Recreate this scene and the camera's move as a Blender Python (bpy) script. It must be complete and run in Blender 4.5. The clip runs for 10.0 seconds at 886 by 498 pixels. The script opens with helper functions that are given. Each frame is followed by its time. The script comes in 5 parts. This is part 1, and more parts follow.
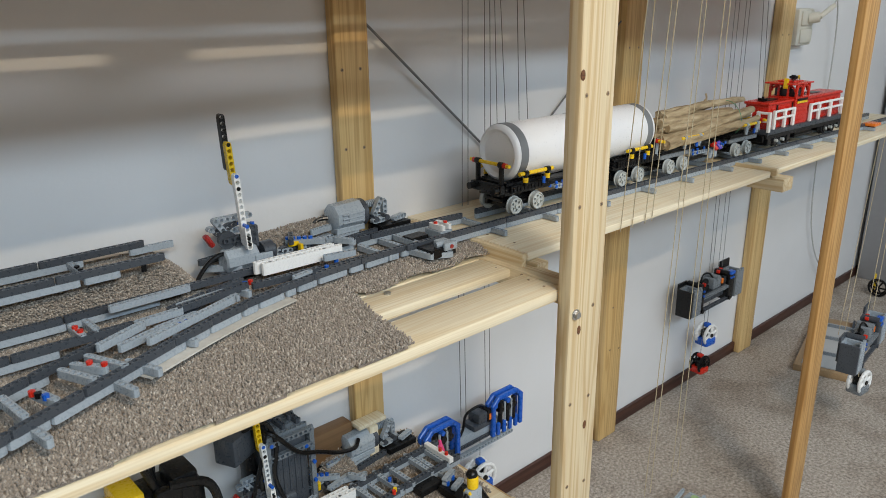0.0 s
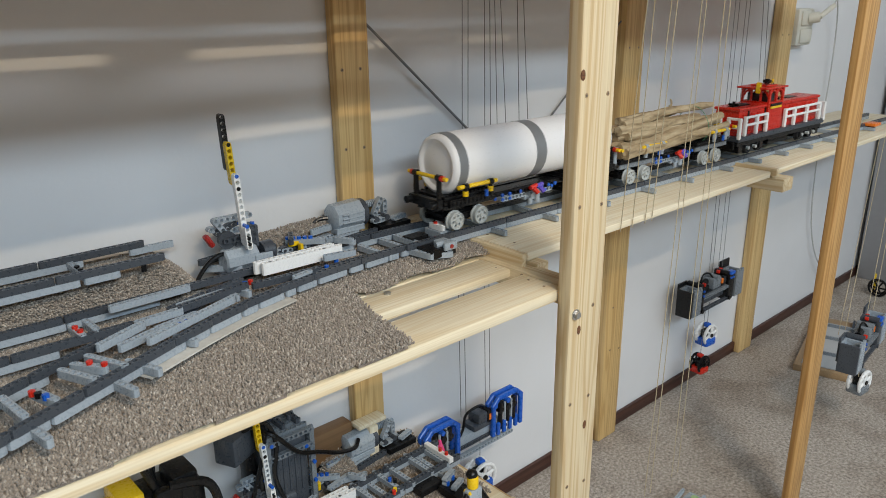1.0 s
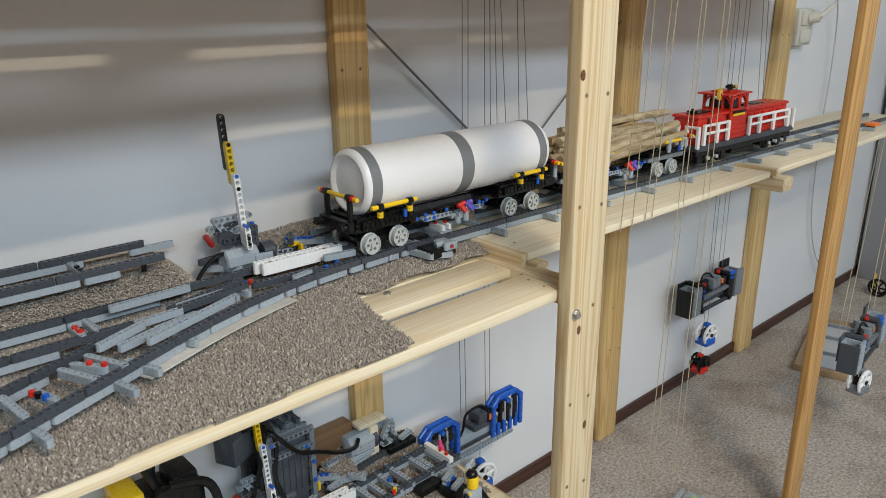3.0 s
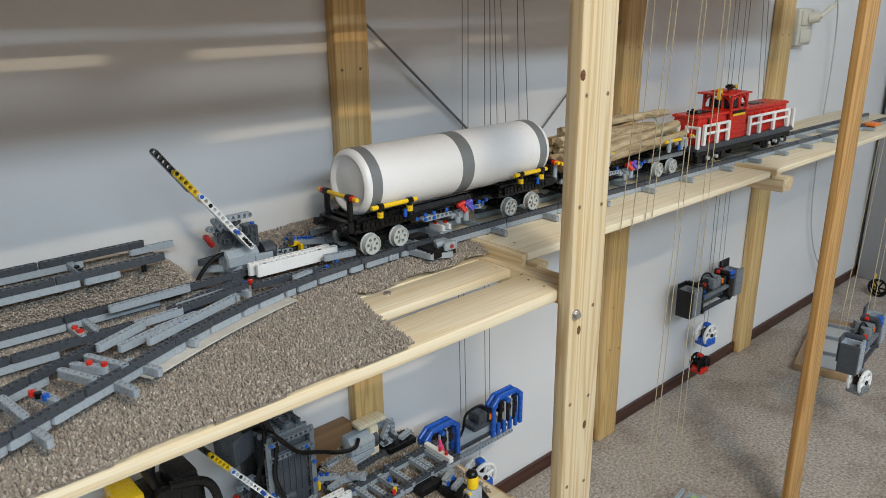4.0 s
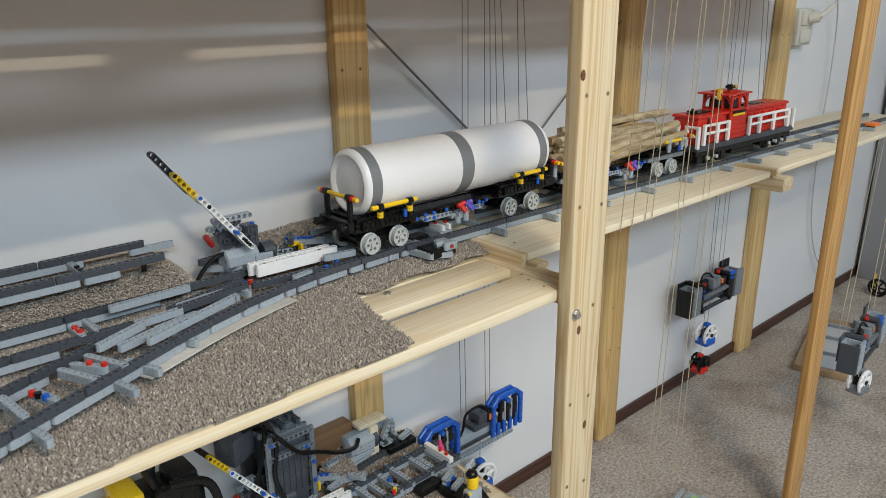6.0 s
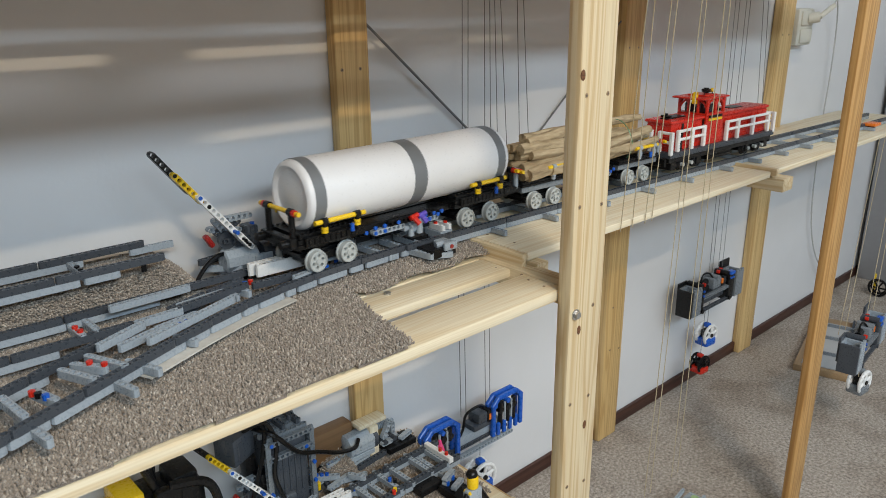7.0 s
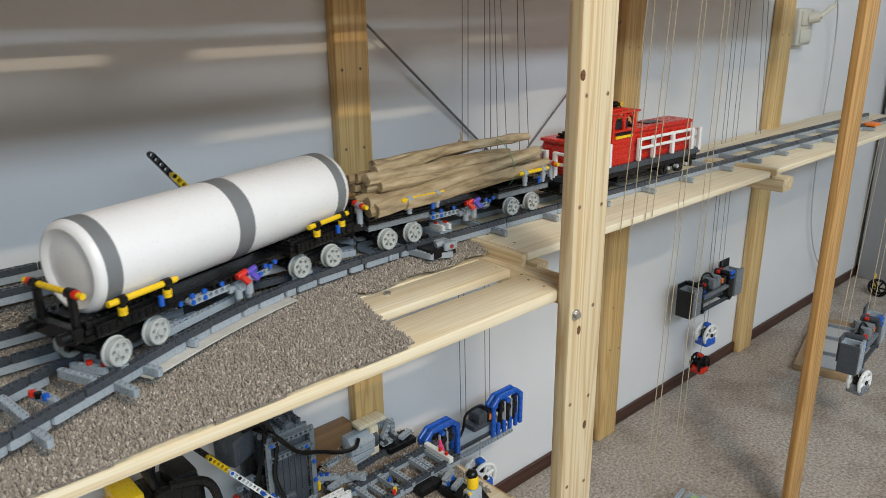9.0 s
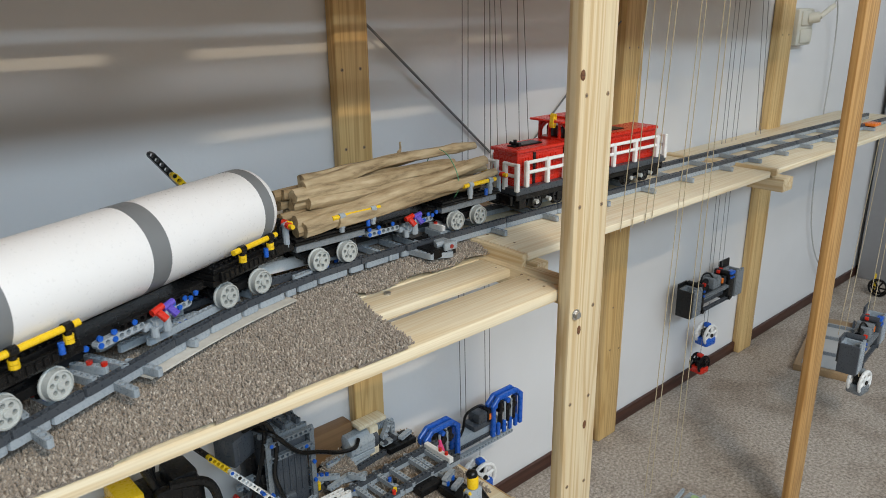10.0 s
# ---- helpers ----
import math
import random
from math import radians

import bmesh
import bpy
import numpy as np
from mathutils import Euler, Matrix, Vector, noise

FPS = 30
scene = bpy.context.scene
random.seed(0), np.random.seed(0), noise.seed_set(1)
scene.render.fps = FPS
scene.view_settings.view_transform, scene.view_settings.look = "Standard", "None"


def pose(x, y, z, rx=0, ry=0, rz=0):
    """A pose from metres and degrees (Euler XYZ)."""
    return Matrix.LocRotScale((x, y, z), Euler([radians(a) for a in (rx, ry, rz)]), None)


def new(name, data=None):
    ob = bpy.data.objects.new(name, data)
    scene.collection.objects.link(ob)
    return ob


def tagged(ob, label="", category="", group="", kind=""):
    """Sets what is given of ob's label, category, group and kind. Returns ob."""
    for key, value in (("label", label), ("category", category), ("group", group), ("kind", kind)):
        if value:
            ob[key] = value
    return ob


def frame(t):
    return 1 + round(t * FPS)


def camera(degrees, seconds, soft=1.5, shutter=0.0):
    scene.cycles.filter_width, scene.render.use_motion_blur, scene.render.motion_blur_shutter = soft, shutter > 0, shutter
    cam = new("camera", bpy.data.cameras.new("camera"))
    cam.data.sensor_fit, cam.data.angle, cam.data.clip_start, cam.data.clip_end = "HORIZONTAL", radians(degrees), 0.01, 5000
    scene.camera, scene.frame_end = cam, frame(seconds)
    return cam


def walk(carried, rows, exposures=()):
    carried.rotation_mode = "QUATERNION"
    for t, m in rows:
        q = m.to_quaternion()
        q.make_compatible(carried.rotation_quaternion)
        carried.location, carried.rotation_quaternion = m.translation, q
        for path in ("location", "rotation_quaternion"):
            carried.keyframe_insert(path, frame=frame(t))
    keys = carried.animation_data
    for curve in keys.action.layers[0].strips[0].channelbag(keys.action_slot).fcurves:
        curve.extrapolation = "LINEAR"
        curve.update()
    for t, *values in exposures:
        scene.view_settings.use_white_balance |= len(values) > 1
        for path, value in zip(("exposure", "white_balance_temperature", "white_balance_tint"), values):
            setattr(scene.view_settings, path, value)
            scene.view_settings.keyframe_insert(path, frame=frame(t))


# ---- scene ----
cam = camera(61.42, 10.0, soft=0.8, shutter=0.5)
walk(cam, [(0, pose(0, 0, 1.0, 71.654, 0.591, -42.368)), (10.0, pose(0, 0, 1.0, 71.654, 0.591, -42.368))])
cam.data.dof.use_dof, cam.data.dof.focus_distance, cam.data.dof.aperture_fstop = True, 1.12, 14.0

# ---- light ----
world = bpy.data.worlds.new("room_world")
scene.world = world
world.use_nodes = True
world.node_tree.nodes["Background"].inputs[0].default_value = (0.9, 0.95, 1.0, 1)
world.node_tree.nodes["Background"].inputs[1].default_value = 0.3
scene.view_settings.exposure = 0.0


def overhead_light(x, y, sx, sy, watts, colour=(0.69, 0.86, 1.0)):
    lamp = bpy.data.lights.new("overhead_light", "AREA")
    lamp.shape, lamp.size, lamp.size_y, lamp.energy = "RECTANGLE", sx, sy, watts
    lamp.color = colour
    ob = new("overhead_light", lamp)
    ob.matrix_world = pose(x, y, 2.37)
    return ob


overhead_light(0.2, -1.2, 0.42, 0.07, 32, (1.0, 0.82, 0.58))
# two broad unseen panels standing in for the room's soft cool light
overhead_light(1.75, -2.2, 2.2, 0.8, 48)
overhead_light(-0.75, -2.3, 2.6, 0.8, 119)
# fill light added to brighten the plank tops from a steep angle
overhead_light(0.9, -0.75, 1.3, 0.5, 18, (0.93, 0.96, 1.0))


# ---- materials ----
def material(name, rough=0.5, metal=0.0):
    m = bpy.data.materials.new(name)
    m.use_nodes = True
    n, l = m.node_tree.nodes, m.node_tree.links
    b = n["Principled BSDF"]
    b.inputs["Roughness"].default_value, b.inputs["Metallic"].default_value = rough, metal
    return m, n, l, b


def ramp(n, stops):
    r = n.new("ShaderNodeValToRGB")
    e = r.color_ramp.elements
    while len(e) < len(stops):
        e.new(0.5)
    for k, (p, c) in zip(e, stops):
        k.position, k.color = p, (*c, 1)
    return r


def coords(n, l, scale=(1, 1, 1), space="Object"):
    t, m = n.new("ShaderNodeTexCoord"), n.new("ShaderNodeMapping")
    m.inputs["Scale"].default_value = scale
    l.new(t.outputs[space], m.inputs["Vector"])
    return m


def noise_tex(n, l, vec, scale, detail=4, rough=0.55):
    t = n.new("ShaderNodeTexNoise")
    t.inputs["Scale"].default_value, t.inputs["Detail"].default_value, t.inputs["Roughness"].default_value = scale, detail, rough
    if vec:
        l.new(vec.outputs[0], t.inputs["Vector"])
    return t


def bump(n, l, b, height, strength, distance=0.001):
    k = n.new("ShaderNodeBump")
    k.inputs["Strength"].default_value, k.inputs["Distance"].default_value = strength, distance
    l.new(height, k.inputs["Height"])
    l.new(k.outputs[0], b.inputs["Normal"])


def plastic(name, colour, rough=0.28, vary=0.06, ior=1.5):
    m, n, l, b = material(name, rough)
    b.inputs["IOR"].default_value = ior
    info = n.new("ShaderNodeObjectInfo")
    c = coords(n, l)
    t = noise_tex(n, l, c, 60, 5)
    add = n.new("ShaderNodeMath")
    l.new(info.outputs["Random"], add.inputs[0])
    l.new(t.outputs[0], add.inputs[1])
    half = n.new("ShaderNodeMath")
    half.operation, half.inputs[1].default_value = "MULTIPLY", 0.5
    l.new(add.outputs[0], half.inputs[0])
    r = ramp(n, [(0.2, [max(0, v * (1 - vary) - 0.002) for v in colour]), (0.8, [min(1, v * (1 + vary) + 0.004) for v in colour])])
    l.new(half.outputs[0], r.inputs[0])
    l.new(r.outputs[0], b.inputs["Base Color"])
    s = ramp(n, [(0.35, [rough * 0.85] * 3), (0.75, [rough * 1.35] * 3)])
    l.new(noise_tex(n, l, c, 300, 3).outputs[0], s.inputs[0])
    l.new(s.outputs[0], b.inputs["Roughness"])
    return m


def pine(name, light, dark, ring, rings=1.0, knots=1.0):
    """Pine with its grain along the local x."""
    m, n, l, b = material(name, 0.5)
    info = n.new("ShaderNodeObjectInfo")
    shift = n.new("ShaderNodeVectorMath")
    shift.operation = "SCALE"
    shift.inputs[0].default_value = (7.3, 2.1, 3.7)
    l.new(info.outputs["Random"], shift.inputs["Scale"])
    tex = n.new("ShaderNodeTexCoord")
    place = n.new("ShaderNodeVectorMath")
    l.new(tex.outputs["Object"], place.inputs[0])
    l.new(shift.outputs[0], place.inputs[1])
    long = n.new("ShaderNodeMapping")
    long.inputs["Scale"].default_value = (0.55, 20 * rings, 20 * rings)
    l.new(place.outputs[0], long.inputs["Vector"])
    big = noise_tex(n, l, long, 1.2, 3, 0.5)
    wave = n.new("ShaderNodeMath")
    wave.operation, wave.inputs[1].default_value = "MULTIPLY", 80
    l.new(big.outputs[0], wave.inputs[0])
    sine = n.new("ShaderNodeMath")
    sine.operation = "SINE"
    l.new(wave.outputs[0], sine.inputs[0])
    up = n.new("ShaderNodeMath")
    up.operation, up.inputs[1].default_value, up.inputs[2].default_value = "MULTIPLY_ADD", 0.5, 0.5
    l.new(sine.outputs[0], up.inputs[0])
    fine_map = n.new("ShaderNodeMapping")
    fine_map.inputs["Scale"].default_value = (6, 420, 420)
    l.new(place.outputs[0], fine_map.inputs["Vector"])
    fine = noise_tex(n, l, fine_map, 1, 4)
    base = ramp(n, [(0.0, light), (0.55, [a * 0.7 + c * 0.3 for a, c in zip(light, ring)]), (0.93, ring), (1.0, ring)])
    l.new(up.outputs[0], base.inputs[0])
    tone = ramp(n, [(0.3, (1, 1, 1)), (0.75, dark)])
    blot = noise_tex(n, l, long, 0.5, 3)
    l.new(blot.outputs[0], tone.inputs[0])
    mul = n.new("ShaderNodeMix")
    mul.data_type, mul.blend_type = "RGBA", "MULTIPLY"
    mul.inputs[0].default_value = 1
    l.new(base.outputs[0], mul.inputs[6])
    l.new(tone.outputs[0], mul.inputs[7])
    streak = ramp(n, [(0.35, (0.86, 0.82, 0.76)), (0.6, (1, 1, 1))])
    l.new(fine.outputs[0], streak.inputs[0])
    mul2 = n.new("ShaderNodeMix")
    mul2.data_type, mul2.blend_type = "RGBA", "MULTIPLY"
    mul2.inputs[0].default_value = 0.8
    l.new(mul.outputs[2], mul2.inputs[6])
    l.new(streak.outputs[0], mul2.inputs[7])
    # knots: scattered stretched cells
    knot_map = n.new("ShaderNodeMapping")
    knot_map.inputs["Scale"].default_value = (4.2, 11, 11)
    l.new(place.outputs[0], knot_map.inputs["Vector"])
    cell = n.new("ShaderNodeTexVoronoi")
    cell.inputs["Scale"].default_value = 1.0
    l.new(knot_map.outputs[0], cell.inputs["Vector"])
    kr = ramp(n, [(0.0, (1, 1, 1)), (0.028 * knots, (0.8, 0.8, 0.8)), (0.058 * knots, (0, 0, 0))])
    l.new(cell.outputs["Distance"], kr.inputs[0])
    mix = n.new("ShaderNodeMix")
    mix.data_type = "RGBA"
    l.new(kr.outputs[0], mix.inputs[0])
    l.new(mul2.outputs[2], mix.inputs[6])
    mix.inputs[7].default_value = (0.17, 0.075, 0.03, 1)
    l.new(mix.outputs[2], b.inputs["Base Color"])
    bump(n, l, b, fine.outputs[0], 0.25, 0.0006)
    return m


def speckle(name, colours, scale, rough=0.95, strength=0.6, big=3.0):
    m, n, l, b = material(name, rough)
    c = coords(n, l)
    t = noise_tex(n, l, c, scale, 5, 0.7)
    r = ramp(n, [(0.32, colours[0]), (0.5, colours[1]), (0.68, colours[2])])
    l.new(t.outputs[0], r.inputs[0])
    w = noise_tex(n, l, c, big, 5, 0.6)
    shade = ramp(n, [(0.36, (0.74, 0.71, 0.68)), (0.52, (1, 1, 1))])
    l.new(w.outputs[0], shade.inputs[0])
    mul = n.new("ShaderNodeMix")
    mul.data_type, mul.blend_type = "RGBA", "MULTIPLY"
    mul.inputs[0].default_value = 1
    l.new(r.outputs[0], mul.inputs[6])
    l.new(shade.outputs[0], mul.inputs[7])
    l.new(mul.outputs[2], b.inputs["Base Color"])
    bump(n, l, b, t.outputs[0], strength, 0.004)
    return m


def tufts(name, colours):
    """Carpet yarn, each tuft of its own tone."""
    m, n, l, b = material(name, 0.95)
    g = n.new("ShaderNodeNewGeometry")
    r = ramp(n, [(0.0, colours[0]), (0.45, colours[1]), (0.8, colours[2]), (1.0, colours[3])])
    l.new(g.outputs["Random Per Island"], r.inputs[0])
    l.new(r.outputs[0], b.inputs["Base Color"])
    b.inputs["Sheen Weight"].default_value = 0.2
    return m


def painted_wall():
    m, n, l, b = material("white_wall_paint", 0.6)
    c = coords(n, l)
    t = noise_tex(n, l, c, 3, 4)
    r = ramp(n, [(0.3, (0.66, 0.66, 0.67)), (0.7, (0.72, 0.72, 0.73))])
    l.new(t.outputs[0], r.inputs[0])
    l.new(r.outputs[0], b.inputs["Base Color"])
    bump(n, l, b, noise_tex(n, l, c, 160, 4).outputs[0], 0.12, 0.002)
    return m


WALL = painted_wall()
# for the unseen walls and ceiling: kept dark so little light bounces back
DULL = speckle("unseen_wall_beige", [(0.16, 0.135, 0.105), (0.18, 0.152, 0.12), (0.20, 0.170, 0.135)], 40, 0.7, 0.1)
PINE = pine("pale_pine", (0.83, 0.75, 0.58), (0.97, 0.93, 0.86), (0.77, 0.65, 0.45), 1.0, 0.4)
PINE_POST = pine("post_pine", (0.76, 0.64, 0.44), (0.95, 0.90, 0.80), (0.64, 0.48, 0.28), 0.75, 0.4)
PINE_WARM = pine("warm_pine", (0.72, 0.52, 0.25), (0.94, 0.86, 0.70), (0.58, 0.38, 0.16), 0.9, 0.4)
PINE_ORANGE = pine("orange_pine", (0.60, 0.37, 0.15), (0.90, 0.78, 0.60), (0.45, 0.25, 0.085), 0.9, 0.5)
BROWN = pine("dark_stained_wood", (0.075, 0.028, 0.018), (0.8, 0.75, 0.7), (0.05, 0.018, 0.012))
FLOOR = speckle("floor_carpet", [(0.17, 0.143, 0.12), (0.385, 0.333, 0.285), (0.62, 0.555, 0.485)], 150, 0.95, 1.0, 7.0)
RUG = speckle("carpet_backing", [(0.22, 0.18, 0.145), (0.32, 0.265, 0.22), (0.40, 0.34, 0.285)], 300)
YARN = tufts("carpet_yarn", [(0.23, 0.19, 0.152), (0.29, 0.243, 0.198), (0.35, 0.298, 0.246), (0.54, 0.475, 0.40)])
DARK = plastic("dark_grey_plastic", (0.058, 0.066, 0.079), 0.3, 0.06, 1.42)
MID = plastic("mid_grey_plastic", (0.18, 0.20, 0.22))
GREY = plastic("light_grey_plastic", (0.33, 0.375, 0.42))
BLACK = plastic("black_plastic", (0.006, 0.006, 0.0065), 0.3, 0.06, 1.36)
WHITE = plastic("white_plastic", (0.80, 0.80, 0.79))
YELLOW = plastic("yellow_plastic", (0.80, 0.52, 0.01))
RED = plastic("red_plastic", (0.60, 0.024, 0.010))
BLUE = plastic("blue_plastic", (0.01, 0.10, 0.50))
ORANGE = plastic("orange_plastic", (0.85, 0.20, 0.02))
PURPLE = plastic("violet_plastic", (0.12, 0.08, 0.50))
GREEN = plastic("green_plastic", (0.02, 0.30, 0.06))
TANK = plastic("tank_white_plastic", (0.80, 0.80, 0.81), 0.32, 0.02)


# ---- helpers ----
def box(bm, lo, hi, bev=0.0, m=None):
    lo, hi = Vector(lo), Vector(hi)
    t = Matrix.Translation((lo + hi) / 2) @ Matrix.Diagonal((*(hi - lo), 1))
    if m:
        t = m @ t
    vs = bmesh.ops.create_cube(bm, size=1, matrix=t)["verts"]
    if bev:
        es = list({e for v in vs for e in v.link_edges})
        bmesh.ops.bevel(bm, geom=es, offset=bev, segments=1 if bev < 0.002 else 2, affect="EDGES", profile=0.5)


def tube(bm, a, b, r, seg=12, r2=None):
    a, b = Vector(a), Vector(b)
    d = b - a
    m = Matrix.Translation((a + b) / 2) @ d.to_track_quat("Z", "Y").to_matrix().to_4x4()
    bmesh.ops.create_cone(bm, cap_ends=True, segments=seg, radius1=r, radius2=r if r2 is None else r2, depth=d.length, matrix=m)


def lathe(bm, profile, seg=32, m=None):
    """Turn (x, r) pairs about the x axis."""
    rings = []
    for x, r in profile:
        ring = [Vector((x, r * math.cos(k * math.tau / seg), r * math.sin(k * math.tau / seg))) for k in range(seg)]
        rings.append([bm.verts.new(m @ v if m else v) for v in ring])
    for a, b in zip(rings, rings[1:]):
        for k in range(seg):
            bm.faces.new((a[k], a[(k + 1) % seg], b[(k + 1) % seg], b[k]))
    for ring in (rings[0], rings[-1]):
        bm.faces.new(ring)


def sweep(bm, pts, r, sides=7):
    """A round cable through the points."""
    pts = [Vector(p) for p in pts]
    rings, u = [], None
    for k, p in enumerate(pts):
        d = (pts[min(k + 1, len(pts) - 1)] - pts[max(k - 1, 0)]).normalized()
        u = d.orthogonal().normalized() if u is None else (u - d * u.dot(d)).normalized()
        v = d.cross(u)
        rings.append([bm.verts.new(p + (u * math.cos(a * math.tau / sides) + v * math.sin(a * math.tau / sides)) * r) for a in range(sides)])
    for a, b in zip(rings, rings[1:]):
        for k in range(sides):
            bm.faces.new((a[k], a[(k + 1) % sides], b[(k + 1) % sides], b[k]))
    bm.faces.new(rings[0]), bm.faces.new(rings[-1])


def mesh_of(name, bm, mat, smooth=True):
    bmesh.ops.recalc_face_normals(bm, faces=bm.faces)
    me = bpy.data.meshes.new(name)
    bm.to_mesh(me)
    bm.free()
    me.materials.append(mat)
    if smooth:
        me.shade_smooth()
        me.set_sharp_from_angle(angle=radians(35))
    return me


def part(name, bm, mat, parent=None, label="", m=None):
    ob = new(name, mesh_of(name, bm, mat))
    ob.parent = parent
    if m:
        ob.matrix_basis = m
    if label:
        ob["label"] = label
    return ob


def piece(name, me, parent, m, label=""):
    ob = new(name, me)
    ob.parent = parent
    ob.matrix_basis = m
    if label:
        ob["label"] = label
    return ob


def thing(name, label, category, m=None, group="", kind=""):
    ob = tagged(new(name), label, category, group, kind)
    ob.empty_display_size = 0.02
    if m:
        ob.matrix_basis = m
    return ob


def one(name, bm, mat, label, category, m=None, group="", kind=""):
    ob = tagged(part(name, bm, mat, None, "", m), label, category, group, kind)
    return ob


P = 0.008   # hole pitch of the toy beams
ARMS = {}


def arm(n, mat, t=0.0078, w=0.0076):
    """A toy beam with n holes through its z, from its first hole along x."""
    key = (n, mat.name, t, w)
    if key in ARMS:
        return ARMS[key]
    bm = bmesh.new()
    h, r = P / 2, 0.0028
    cache = {}

    def vert(x, y, z):
        k = (round(x, 6), round(y, 6), round(z, 6))
        if k not in cache:
            cache[k] = bm.verts.new((x, y, z))
        return cache[k]

    for i in range(n):
        cx = i * P
        inner, outer = [], []
        for k in range(8):
            c, s = math.cos(k * math.pi / 4), math.sin(k * math.pi / 4)
            inner.append((cx + r * c, r * s))
            if (i == 0 and c < -0.01) or (i == n - 1 and c > 0.01):
                outer.append((cx + w / 2 * c, w / 2 * s))
            else:
                outer.append((cx + (h * round(c * 1.4)), (w / 2 * round(s * 1.4))))
        for k in range(8):
            j = (k + 1) % 8
            for z in (-t / 2, t / 2):
                bm.faces.new([vert(*inner[k], z), vert(*inner[j], z), vert(*outer[j], z), vert(*outer[k], z)])
            bm.faces.new([vert(*inner[k], -t / 2), vert(*inner[j], -t / 2), vert(*inner[j], t / 2), vert(*inner[k], t / 2)])
            side = abs(outer[k][1]) > w / 2 - 1e-6 and abs(outer[j][1]) > w / 2 - 1e-6
            end = (i == 0 and outer[k][0] < cx + 1e-6 and outer[j][0] < cx + 1e-6) or (i == n - 1 and outer[k][0] > cx - 1e-6 and outer[j][0] > cx - 1e-6)
            if side or end:
                bm.faces.new([vert(*outer[k], -t / 2), vert(*outer[j], -t / 2), vert(*outer[j], t / 2), vert(*outer[k], t / 2)])
    ARMS[key] = mesh_of("beam", bm, mat)
    return ARMS[key]


# ---- room ----
def slab(name, lo, hi, mat, label, category="wall", kind="structure", bev=0.0):
    bm = bmesh.new()
    box(bm, lo, hi, bev)
    return one(name, bm, mat, label, category, kind=kind)


WY = 0.922
slab("floor", (-3.0, -3.2, -0.1), (3.2, WY + 0.1, 0.0), FLOOR, "beige cut-pile carpet floor with faint darker stains", "floor")
slab("wall_north", (-3.0, WY, 0.0), (3.2, WY + 0.1, 2.4), WALL, "smooth white painted wall behind the wooden shelves")
slab("wall_east", (2.98, -3.2, 0.0), (3.08, WY - 0.002, 2.4), WALL, "plain white wall at the room's far end")
# unseen sides that close the room; their dark beige limits bounced light
slab("wall_west", (-3.1, -3.2, 0.0), (-3.0, WY, 2.4), DULL, "unseen wall, dark beige to cut bounced light")
slab("wall_south", (-3.0, -3.3, 0.0), (3.2, -3.2, 2.4), DULL, "unseen wall, dark beige to cut bounced light")
slab("ceiling", (-3.0, -3.2, 2.4), (3.2, WY, 2.5), DULL, "unseen ceiling, dark beige to cut bounced light", "ceiling")
slab("baseboard", (-3.0, WY - 0.010, 0.0), (2.97, WY - 0.001, 0.032), BROWN, "narrow dark brown wooden baseboard", "baseboard", bev=0.002)


def board(name, a, b, w, t, mat, label, category="plank", bev=0.0025, roll=0.0, group=""):
    """A board whose middle line runs from a to b, w wide and t thick."""
    a, b = Vector(a), Vector(b)
    d = b - a
    bm = bmesh.new()
    box(bm, (-d.length / 2, -w / 2, -t / 2), (d.length / 2, w / 2, t / 2), bev)
    q = d.to_track_quat("X", "Z").to_matrix().to_4x4()
    return one(name, bm, mat, label, category, Matrix.Translation((a + b) / 2) @ q @ pose(0, 0, 0, roll), group)


def post(x0, x1, y0, y1, z1, mat, label, top=(0, 0)):
    d = Vector((top[0], top[1], z1))
    bm = bmesh.new()
    box(bm, (-z1 / 2, -(x1 - x0) / 2, -(y1 - y0) / 2), (z1 / 2, (x1 - x0) / 2, (y1 - y0) / 2), 0.004)
    c = Vector(((x0 + x1) / 2 + top[0] / 2, (y0 + y1) / 2 + top[1] / 2, z1 / 2))
    lean = pose(0, 0, 0, 0, math.degrees(math.atan2(d.x, d.z)))
    m = Matrix.Translation(c) @ lean @ Matrix(((0, 1, 0, 0), (0, 0, 1, 0), (1, 0, 0, 0), (0, 0, 0, 1)))
    return one("wooden_post", bm, mat, label, "post", m, "posts of the shelf frame")
# ---- shelf frame ----
post(0.620, 0.680, WY - 0.021, WY - 0.001, 2.3, PINE_WARM, "warm pine post screwed flat against the white wall", (-0.012, 0))
post(1.303, 1.373, WY - 0.026, WY - 0.001, 2.3, PINE_WARM, "warm pine post standing on the carpet at the wall", (0.012, 0))
post(1.990, 2.066, WY - 0.026, WY - 0.001, 2.3, PINE_WARM, "warm pine post beyond the lift cars at the wall", (0.022, 0))
FRONT_POST = post(0.713, 0.783, 0.546, 0.568, 2.3, PINE_POST, "pale pine front post with knots, screw holes and a bolt")
FAR_POST = post(1.348, 1.409, 0.470, 0.485, 2.3, PINE_ORANGE, "orange-toned pine front post standing free in the room")

